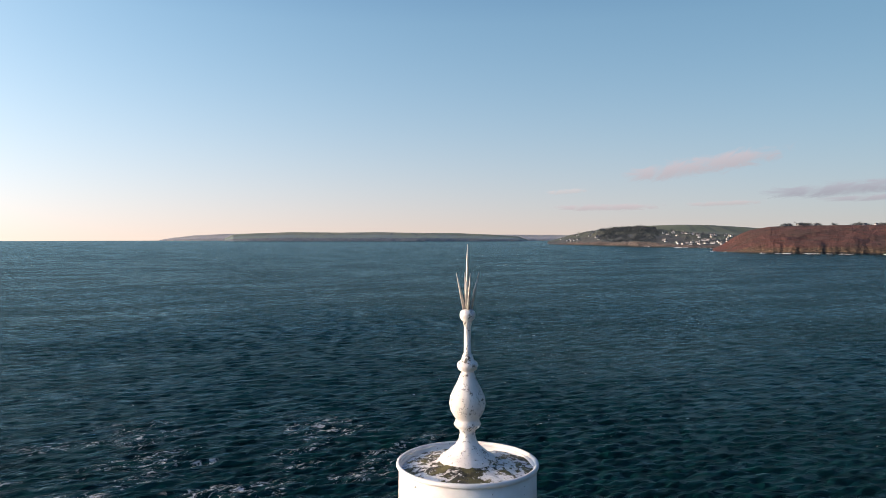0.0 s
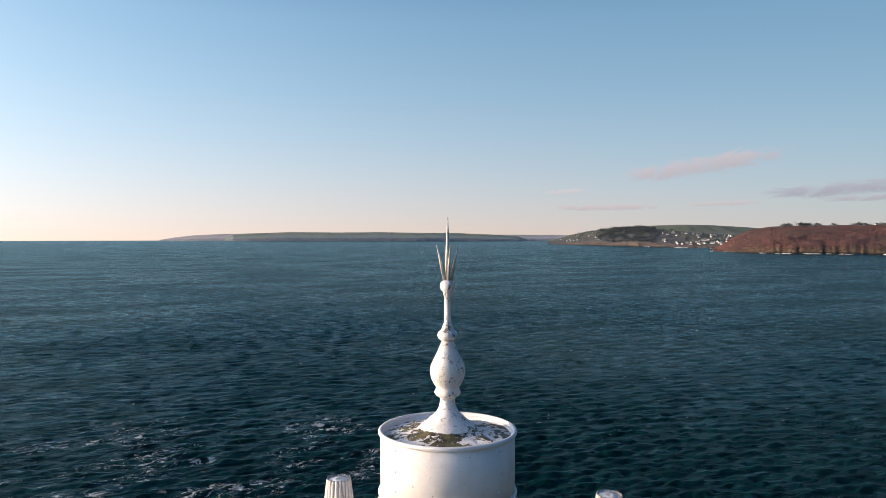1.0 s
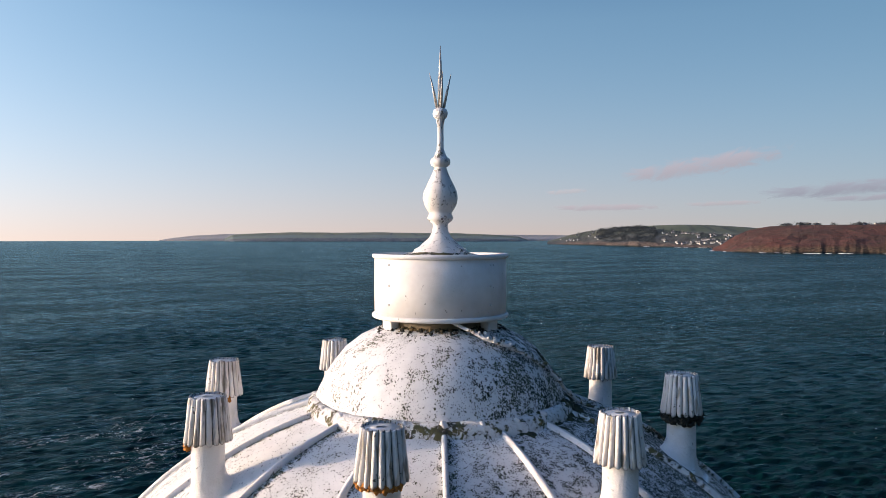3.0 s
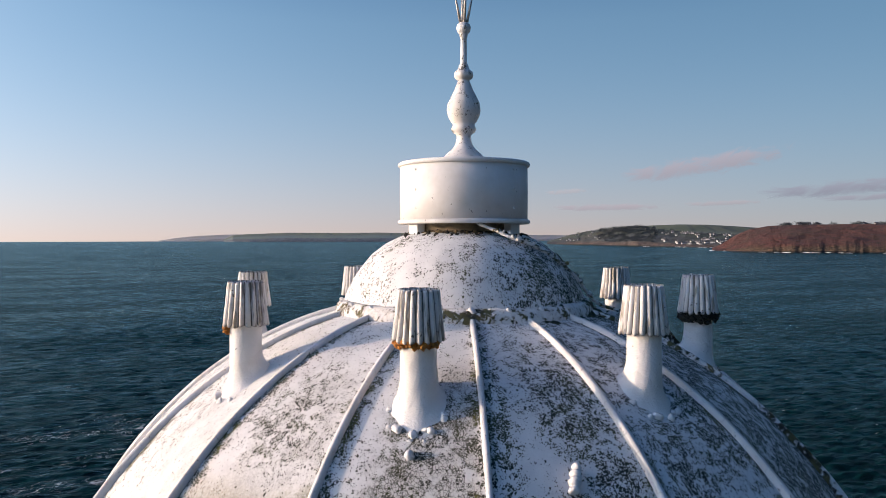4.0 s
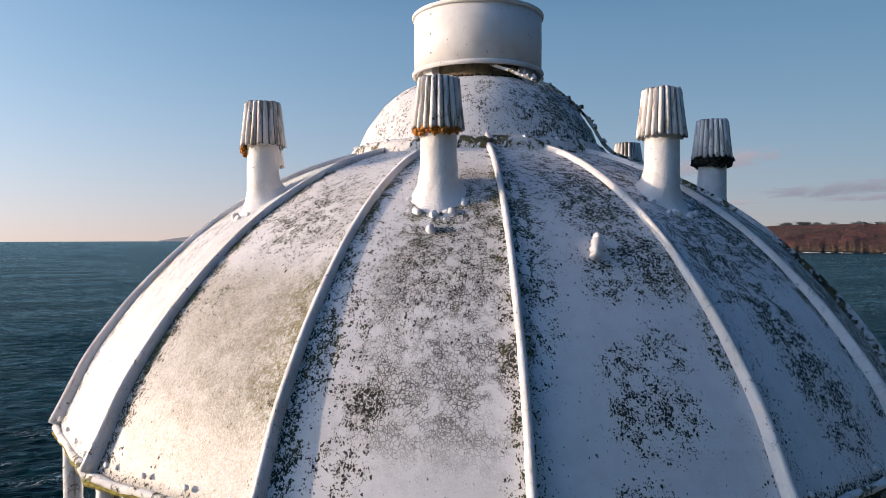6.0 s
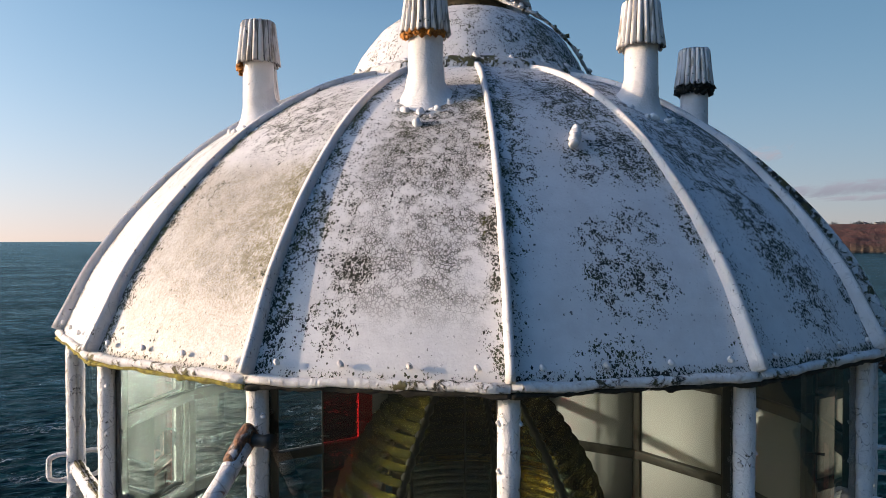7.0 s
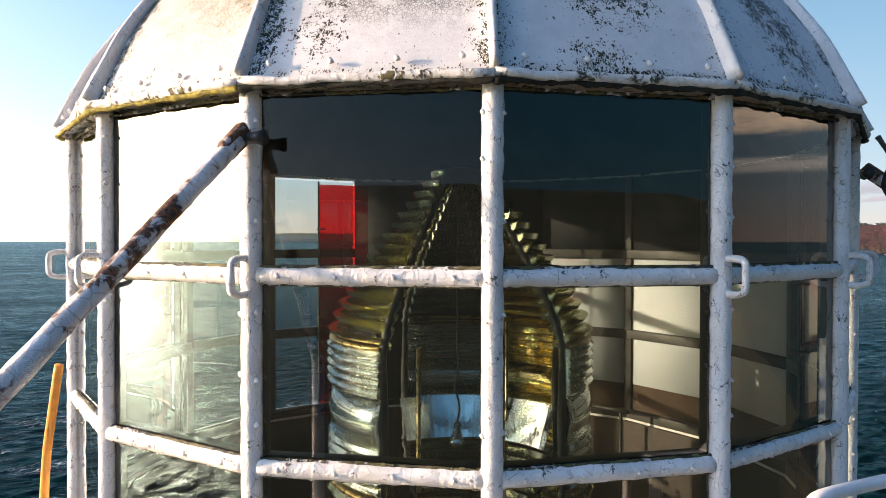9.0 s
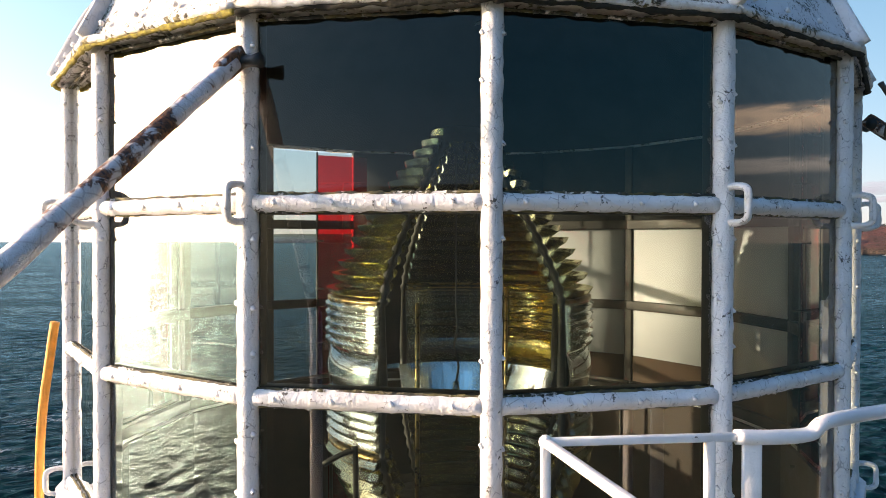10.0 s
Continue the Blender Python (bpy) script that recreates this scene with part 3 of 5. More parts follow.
def lathe(bm, prof, seg=48, a0=0.0, a1=360.0, wave=None, closed=False):
    """Turn a profile of (radius, height) round the z axis; closed joins the profile's end to its start."""
    full = abs(a1 - a0) >= 359.99
    n = seg if full else seg + 1
    rows = []
    for i in range(n):
        a = radians(a0 + (a1 - a0) * i / seg)
        k = wave(a) if wave else 1.0
        rows.append([bm.verts.new((r * k * math.sin(a), -r * k * math.cos(a), z)) for r, z in prof])
    for i in range(seg):
        p, q = rows[i], rows[(i + 1) % n]
        for j in range(len(prof) if closed else len(prof) - 1):
            j2 = (j + 1) % len(prof)
            bm.faces.new((p[j], q[j], q[j2], p[j2]))
    if closed and not full:
        bm.faces.new(rows[0][::-1])
        bm.faces.new(rows[-1])
    return bm


def box(bm, cx, cy, cz, sx, sy, sz, bevel=0.0, seg=2):
    r = bmesh.ops.create_cube(bm, size=1.0, matrix=Matrix.LocRotScale((cx, cy, cz), None, (sx, sy, sz)))
    if bevel:
        edges = list({e for v in r["verts"] for e in v.link_edges})
        bmesh.ops.bevel(bm, geom=edges, offset=bevel, segments=seg, affect='EDGES', profile=0.6)
    return bm


def bead(bm, at, r, squash=1.0, rough=0.0, div=2):
    res = bmesh.ops.create_icosphere(bm, subdivisions=div, radius=r, matrix=Matrix.LocRotScale(at, None, (1, squash, 1)))
    if rough:
        for v in res["verts"]:
            v.co += (v.co - Vector(at)) * rough * noise.noise(v.co * max(40.0, 1.0 / r))
    return bm


def tube(bm, pts, r, seg=10, taper=None, rough=0.0):
    """A round bar along points; taper gives a radius for each point."""
    pts = [Vector(p) for p in pts]
    rings = []
    side = None
    for i, p in enumerate(pts):
        d = (pts[min(i + 1, len(pts) - 1)] - pts[max(i - 1, 0)]).normalized()
        if side is None:
            side = d.cross(Vector((0, 0, 1)) if abs(d.z) < 0.9 else Vector((1, 0, 0))).normalized()
        side = (side - d * side.dot(d)).normalized()
        up = d.cross(side)
        rr = taper[i] if taper else r
        ring = []
        for k in range(seg):
            a = 2 * math.pi * k / seg
            q = rr * (1 + rough * noise.noise(p * 30 + Vector((a, 0, 0))))
            ring.append(bm.verts.new(p + side * math.cos(a) * q + up * math.sin(a) * q))
        rings.append(ring)
    for a, b in zip(rings, rings[1:]):
        for k in range(seg):
            bm.faces.new((a[k], a[(k + 1) % seg], b[(k + 1) % seg], b[k]))
    bm.faces.new(rings[0][::-1])
    bm.faces.new(rings[-1])
    return bm


def bent(pts, n=6):
    """A smooth line through points."""
    p = [Vector(q) for q in pts]
    p = [p[0] * 2 - p[1]] + p + [p[-1] * 2 - p[-2]]
    out = []
    for i in range(1, len(p) - 2):
        for k in range(n):
            t = k / n
            out.append(0.5 * ((2 * p[i]) + (p[i + 1] - p[i - 1]) * t + (2 * p[i - 1] - 5 * p[i] + 4 * p[i + 1] - p[i + 2]) * t * t
                              + (3 * p[i] - p[i - 1] - 3 * p[i + 1] + p[i + 2]) * t ** 3))
    out.append(p[-2])
    return out


def on_ring(r, az, z):
    """A point at a radius and a bearing from the side that faces the camera."""
    return Vector((r * math.sin(radians(az)), -r * math.cos(radians(az)), z))


def spin(az, z=0.0):
    return pose(0, 0, z, 0, 0, az)


# ---- the lantern's measures ----
SIDES, TURN, STEP = 16, 1.5, 22.5
EAVE, ROW_A, ROW_B, ROW_C = 31.0, 30.42, 29.842, 29.265
R_MULL = 1.9
RIB_R = [1.955, 1.90, 1.83, 1.75, 1.65, 1.52, 1.37, 1.20, 1.00, 0.80, 0.58]
RIB_Z = [0.02, 0.13, 0.27, 0.39, 0.52, 0.66, 0.80, 0.925, 1.04, 1.125, 1.19]


def dome_line(n, inset):
    """The dome's section along a rib, as (radius, height over the eave), set in by some metres."""
    line = bent([(r, 0, z) for r, z in zip(RIB_R, RIB_Z)], 4)
    out = []
    for i in range(n + 1):
        s = i / n * (len(line) - 1)
        a = min(int(s), len(line) - 2)
        p = line[a].lerp(line[a + 1], s - a)
        d = (line[a + 1] - line[a]).normalized()
        out.append((p.x - d.z * inset, p.z + d.x * inset))
    return out


COS = math.cos(radians(STEP / 2))


# ---- tower, gallery and murette ----
tower = tagged(part("tower", lathe(bmesh.new(), [(0.01, 10.0), (2.75, 10.0), (2.55, 27.6), (0.01, 27.6)], 64), M_STONE), "white rendered round lighthouse tower", "tower", kind="structure")
gallery = tagged(part("gallery", lathe(bmesh.new(), [(2.0, 27.604), (2.75, 27.604), (3.15, 27.95), (3.2, 27.95), (3.2, 28.1), (2.0, 28.1)], 64, closed=True), M_STONE), "white stone gallery round the lantern", "gallery", kind="structure")
wall = tagged(part("wall_murette", lathe(bmesh.new(), [(1.80, 27.604), (1.93, 27.604), (1.93, 29.235), (1.80, 29.235)], 16, TURN, TURN + 360, closed=True), M_RAIL, smooth=False), "white painted iron wall under the lantern glass", "wall", kind="structure")
# dark brown sheet added over the white inner face of the wall
lining = tagged(part("wall_lining", lathe(bmesh.new(), [(1.765, 28.21), (1.79, 28.21), (1.79, 29.22), (1.765, 29.22)], 16, TURN, TURN + 360, closed=True), plain("lining_paint", (0.045, 0.028, 0.018), 0.6, 0.0, 0.3, 6), smooth=False), "dark brown sheet added inside the white lantern wall", "wall", kind="structure")
floor = tagged(part("floor", lathe(bmesh.new(), [(0.01, 27.606), (1.795, 27.606), (1.795, 28.2), (0.01, 28.2)], 48), M_FLOOR, smooth=False), "dark red painted lantern room floor", "floor", kind="structure")
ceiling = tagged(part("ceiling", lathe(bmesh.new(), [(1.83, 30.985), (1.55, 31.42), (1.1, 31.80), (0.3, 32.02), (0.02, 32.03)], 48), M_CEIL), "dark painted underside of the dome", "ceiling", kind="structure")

# ---- the dome ----
dome = thing("lantern_dome", "weathered white iron dome of sixteen ribbed plates", "dome", kind="structure", at=(0, 0, EAVE))


def dome_panel():
    """One plate: flat across, curved upwards, with a turned-down foot; u runs across it, v up it."""
    bm = bmesh.new()
    uv = bm.loops.layers.uv.new("uv")
    # the ribs stand highest over the plates at the eave
    low_line, high_line = dome_line(30, 0.046), dome_line(30, 0.022)
    line = []
    for i, (p, q) in enumerate(zip(low_line, high_line)):
        k = min(1.0, i / 18)
        line.append((p[0] + (q[0] - p[0]) * k, p[1] + (q[1] - p[1]) * k))
    cols = 8
    grid = []
    for i, (r, z) in enumerate(line):
        row = []
        for k in range(cols + 1):
            s = k / cols - 0.5
            half = r * math.sin(radians(STEP / 2)) - 0.006
            x = 2 * s * half
            dent = 0.004 * noise.noise(Vector((x * 4, z * 4, 3.3)))
            row.append((bm.verts.new((x, -(r * COS + dent + 0.010 * (1 - (2 * s) ** 2)), z)), (k / cols, i / 30)))
        grid.append(row)
    inner = [[bm.verts.new((v.co.x, v.co.y * 0.985, v.co.z - 0.02)) for v, _ in row] for row in (grid[0], grid[-1])]
    for a, b in zip(grid, grid[1:]):
        for k in range(cols):
            q = (a[k], a[k + 1], b[k + 1], b[k])
            f = bm.faces.new([v for v, _ in q])
            for loop, (_, w) in zip(f.loops, q):
                loop[uv].uv = w
    for k in range(cols):
        bm.faces.new((grid[0][k + 1][0], grid[0][k][0], inner[0][k], inner[0][k + 1]))
    return bm


panels = []
look_of = {-1: 2, -2: 1, 0: 3, 1: 4, 2: 5, 3: 5, 4: 5, 5: 5}
panel_mesh = {}
for i in range(SIDES):
    k = i if i < 8 else i - 16
    which = look_of.get(k, 0 if k < 0 else 3)
    if which not in panel_mesh:
        ob = part("roof_plate", dome_panel(), PANEL[which], dome)
        panel_mesh[which] = ob.data
        ob.matrix_basis = spin(TURN + STEP * (k + 0.5))
    else:
        ob = share("roof_plate", panel_mesh[which], dome, spin(TURN + STEP * (k + 0.5)))
    panels.append(ob)

bm = bmesh.new()
line_o, line_i = dome_line(30, 0.002), dome_line(30, 0.075)
rings = []
for i, ((ro, zo), (ri, zi)) in enumerate(zip(line_o, line_i)):
    w = 0.0116 + 0.002 * noise.noise(Vector((0, zo * 9, 0)))
    o2 = (ro * 0.82 + ri * 0.18, zo * 0.82 + zi * 0.18)
    rings.append([bm.verts.new(c) for c in ((-w * 1.25, -ri, zi), (-w, -o2[0], o2[1]), (-w * 0.7, -ro, zo), (w * 0.7, -ro, zo), (w, -o2[0], o2[1]), (w * 1.25, -ri, zi))])
for a, b in zip(rings, rings[1:]):
    for k in range(5):
        bm.faces.new((a[k], a[k + 1], b[k + 1], b[k]))
bm.faces.new(rings[0][::-1])
bm.faces.new(rings[-1])
rib = part("rib", bm, M_RIB, dome)
rib.matrix_basis = spin(TURN)
green_rib = rib.data.copy()
green_rib.materials[0] = M_MOSSY
for i in range(1, SIDES):
    share("rib", green_rib if 3 <= i <= 9 else rib.data, dome, spin(TURN + STEP * i))

# eave: a rolled edge under each plate, with four bolt heads above it
bm = bmesh.new()
half = 1.925 * math.sin(radians(STEP / 2))
pts = []
for k in range(13):
    x = -half + 2 * half * k / 12
    pts.append((x, -1.925 * COS + 0.004 * noise.noise(Vector((x * 9, 1, 1))), -0.008 + 0.006 * noise.noise(Vector((x * 7, 5, 2)))))
tube(bm, pts, 0.0150, 10, rough=0.4)
eave = part("eave_edge", bm, M_EAVE, dome, "lumpy eave edge with moss")
eave.matrix_basis = spin(TURN + STEP * 0.5)
bm = bmesh.new()
bead(bm, (0, 0, 0), 0.0100, 0.8, 0.6)
bolt = part("bolt", bm, M_RIB, dome)
bolt_me = bolt.data
first = True
for i in range(SIDES):
    az = TURN + STEP * (i + 0.5)
    if i:
        share("eave_edge", eave.data, dome, spin(az))
    for f in (-0.38, -0.13, 0.13, 0.38):
        m = spin(az) @ pose(f * 2 * half, -1.925 * COS + 0.004, 0.045)
        if first:
            bolt.matrix_basis, first = m, False
        else:
            share("bolt", bolt_me, dome, m)

# moss hanging along the eave
for mat_, where in ((M_GOLDMOSS, (-4, -3, -2)), (M_SOOT, (-1, 0, 1, 2, 3))):
    bm = bmesh.new()
    line = []
    for k in range(61):
        x = -half + 2 * half * k / 60
        n = noise.noise(Vector((x * 14, 4, len(where))))
        line.append((x, -1.925 * COS + (0.002 if mat_ is M_SOOT else -0.003), -0.026 + 0.005 * n))
    tube(bm, line, 0.012, 9, [0.0085 + 0.007 * noise.noise(Vector((p[0] * 26, 1, 8))) for p in line], rough=0.9)
    me = None
    for k in where:
        if me is None:
            ob = part("eave_moss", bm, mat_, dome, "golden moss under the eave" if mat_ is M_GOLDMOSS else "black crust under the eave")
            ob.matrix_basis, me = spin(TURN + STEP * (k + 0.5)), ob.data
        else:
            share("eave_moss", me, dome, spin(TURN + STEP * (k + 0.5)))

# underside of the eave, between the plates' feet and the glass
part("soffit", lathe(bmesh.new(), [(1.80, -0.022), (1.915, -0.012), (1.915, -0.004), (1.80, -0.012)], 16, TURN, TURN + 360, closed=True), M_EAVE, dome, "painted underside of the eave", smooth=False)

# lugs left on two plates
bm = bmesh.new()
bead(bm, on_ring(1.334, -9.6, 31.790 - EAVE), 0.021, 0.7, 0.7)
part("lug", bm, M_RIB, dome)
bm = bmesh.new()
for i in range(4):
    bead(bm, on_ring(1.447 - 0.016 * i, 12.3 + 0.4 * i, 31.712 + 0.018 * i - EAVE), (0.018, 0.021, 0.020, 0.017)[i], 0.9, 0.5)
part("lug", bm, M_RIB, dome)
for dr, daz in ((0, 0), (0.0, 2.2), (-0.03, -2.0)):
    bm = bmesh.new()
    bead(bm, on_ring(1.280 + dr, -9.9 + daz, 31.825 - EAVE - dr * 0.7 - 0.004), 0.012, 0.7, 0.7)
    part("lug", bm, M_RIB, dome)

# ---- cupola on the dome ----
cupola = thing("cupola", "small white domed cupola crusted with dark lichen", "cupola", kind="structure", at=(0, 0, 32.0))
bm = bmesh.new()
uvl = bm.loops.layers.uv.new("uv")
prof = [(0.64, 0.10), (0.638, 0.165), (0.618, 0.185), (0.605, 0.20), (0.590, 0.245), (0.565, 0.30), (0.525, 0.365), (0.47, 0.43), (0.40, 0.485), (0.32, 0.522), (0.255, 0.54), (0.235, 0.545)]
lathe(bm, prof, 96)
for v in bm.verts:
    d = Vector((v.co.x, v.co.y, 0)).normalized()
    v.co += d * 0.008 * noise.noise(v.co * 9) + d * 0.006 * noise.noise(v.co * 30)
for f in bm.faces:
    for loop in f.loops:
        loop[uvl].uv = (0.5, 0.15 + 0.5 * max(0.0, (loop.vert.co.z - 0.2) / 0.35))
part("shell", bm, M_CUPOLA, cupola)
bm = bmesh.new()
lathe(bm, [(0.600, 0.085), (0.662, 0.095), (0.645, 0.180), (0.624, 0.202), (0.598, 0.210)], 96, closed=True)
for v in bm.verts:
    v.co += Vector((v.co.x, v.co.y, 0)).normalized() * 0.016 * noise.noise(v.co * 22)
part("foot_ring", bm, M_MOSSY, cupola, "ragged foot ring overgrown with moss")
rng = random.Random(4)
bm = bmesh.new()
bead(bm, (0, 0, 0), 0.017, 1.0, 0.7)
nub = part("bolt", bm, M_RIB, cupola)
nub.location = on_ring(0.622, TURN, 0.203)
for i in range(1, 24):
    o = share("bolt", nub.data, cupola, Matrix.Translation(on_ring(0.622, TURN + 15 * i, 0.201)))
    o.scale = (0.6 + 0.5 * rng.random(), 0.6 + 0.4 * rng.random(), 0.45 + 0.4 * rng.random())

# moss growing in patches over the cupola's damp side and on the plates at its foot
for az0, az1, line, seed, lift in ((8, 190, prof[3:], 3.0, -0.0180), (20, 190, [(r, z + EAVE - 32.0) for r, z in dome_line(30, 0.046)[22:]], 6.0, -0.0165), (24, 200, [(0.60, 0.208), (0.625, 0.202), (0.642, 0.182), (0.655, 0.160), (0.69, 0.140), (0.72, 0.122)], 9.0, -0.010)):
    bm = bmesh.new()
    fine_line = bent([(r, 0, z) for r, z in line], 5)
    lathe(bm, [(p.x, p.z) for p in fine_line], int((az1 - az0) * 1.7), az0, az1)
    for v in bm.verts:
        az = math.degrees(math.atan2(v.co.x, -v.co.y))
        damp = 0.007 * min(1.0, max(0.0, (az - az0) / 70))
        d = Vector((v.co.x, v.co.y, 0.45)).normalized()
        v.co += d * (lift + damp + 0.017 * noise.noise(v.co * 7 + Vector((seed, 0, 0))) + 0.012 * noise.noise(v.co * 24) + 0.007 * noise.noise(v.co * 70))
    ob = tagged(part("moss_patch", bm, M_LUSH), "dark olive moss spreading over the white cupola", "moss", kind="stuff")
    ob.location = (0, 0, 32.0)

# ---- ventilator drum ----
drum = thing("ventilator_drum", "round white sheet metal ventilator drum on the cupola", "ventilator", at=(0, 0, 32.54))
bm = bmesh.new()
lathe(bm, [(0.30, 0.055), (0.324, 0.055), (0.325, 0.20), (0.324, 0.335), (0.312, 0.338), (0.306, 0.30), (0.300, 0.20)], 80, closed=True)
part("body", bm, M_CLEAN, drum)
for z, name in ((0.340, "top_rim"), (0.052, "bottom_rim")):
    bm = bmesh.new()
    lathe(bm, [(0.326 + 0.0105 * math.cos(a), z + 0.0115 * math.sin(a)) for a in [k * math.pi / 5 for k in range(10)]], 80, closed=True)
    part(name, bm, M_CLEAN, drum)
bm = bmesh.new()
prof = [(0.309, 0.318), (0.27, 0.328), (0.20, 0.338), (0.14, 0.352), (0.12, 0.368)]
lathe(bm, prof, 72)
for v in bm.verts:
    v.co.z += 0.010 * noise.noise(v.co * 16) + 0.006 * noise.noise(v.co * 45)
part("top_plate", bm, M_TOP, drum, "sunk top plate covered in moss and lichen")
bm = bmesh.new()
lathe(bm, [(0.236, -0.02), (0.244, 0.0), (0.242, 0.10), (0.02, 0.104)], 48)
part("collar", bm, plain("collar_grime", (0.26, 0.20, 0.13), 0.8, 0.0, 0.5, 18, 0.01), drum, "grimy stained collar")
for az in (-62, 60, 118, -122):
    bm = bmesh.new()
    p = on_ring(0.268, az, 0.02)
    box(bm, 0, 0, 0, 0.10, 0.045, 0.095, 0.008)
    bmesh.ops.transform(bm, matrix=Matrix.Translation(p) @ spin(az), verts=bm.verts)
    part("bracket", bm, M_CLEAN, drum)
for az in (-47, 46, 135, -135):
    for z in (0.302, 0.205, 0.115):
        bm = bmesh.new()
        bead(bm, on_ring(0.3255, az, z), 0.006, 1.0, 0.0, 1)
        part("rivet", bm, M_CLEAN, drum)
rng = random.Random(8)
for mat_, count, spread, tag in ((M_SOOT, 420, 0.10, "crust of black moss under the ventilator drum"), (M_CRUMB, 240, 0.045, "tan crumbs of old paint under the ventilator drum")):
    bm = bmesh.new()
    for i in range(count):
        az = rng.uniform(0, 360)
        reach = spread * (0.45 + 0.55 * noise.noise(Vector((az * 0.06, 3, 0)))) + 0.01
        r = 0.245 + abs(rng.gauss(0, 0.6)) * reach
        z = np.interp(r, (0.235, 0.255, 0.32, 0.40, 0.47), (0.545, 0.54, 0.522, 0.485, 0.43))
        bead(bm, on_ring(r, az, z), rng.uniform(0.003, 0.0105), 1.0, 1.2, 1)
    crust = tagged(part("moss_crust", bm, mat_), tag, "moss", kind="stuff")
    crust.location = (0, 0, 32.0)

# ---- finial and spikes ----
finial = thing("finial", "turned white finial with a spiked tip, paint flaking", "finial", at=(0, 0, 32.9))
prof = [(0.135, -0.005), (0.128, 0.012), (0.105, 0.022), (0.088, 0.040), (0.058, 0.066), (0.042, 0.092), (0.036, 0.122), (0.038, 0.138), (0.056, 0.150), (0.065, 0.165), (0.058, 0.180), (0.055, 0.190),
        (0.066, 0.205), (0.080, 0.232), (0.086, 0.262), (0.082, 0.295), (0.066, 0.330), (0.048, 0.365), (0.034, 0.400), (0.029, 0.415)]
bm = lathe(bmesh.new(), prof, 40)
part("baluster", bm, M_FINIAL, finial)
prof = [(0.028, 0.413), (0.044, 0.424), (0.050, 0.440), (0.046, 0.456), (0.032, 0.466), (0.026, 0.480), (0.023, 0.492), (0.017, 0.500), (0.0155, 0.625), (0.019, 0.632), (0.022, 0.652)]
part("stem", lathe(bmesh.new(), prof, 32), M_FINIAL, finial)
prof = [(0.022, 0.650), (0.033, 0.662), (0.037, 0.680), (0.033, 0.697), (0.020, 0.706), (0.004, 0.708)]
part("knob", lathe(bmesh.new(), prof, 32), M_FINIAL, finial)
bm = tube(bmesh.new(), [(0, 0, 0.70), (0, 0, 0.80), (0, 0, 0.92), (0, 0, 1.012)], 0.01, 10, [0.0115, 0.0105, 0.007, 0.0015])
part("middle_spike", bm, M_SPIKE, finial, "grey metal spike")
for az in (-78, 12, 102, 192):
    a, b, c = on_ring(0.016, az, 0.70), on_ring(0.034, az, 0.79), on_ring(0.055, az, 0.878)
    part("side_spike", tube(bmesh.new(), [a, b, c], 0.006, 8, [0.007, 0.006, 0.001]), M_SPIKE, finial, "grey metal spike")

# ---- eight roof vents ----
R_VENT = 1.148


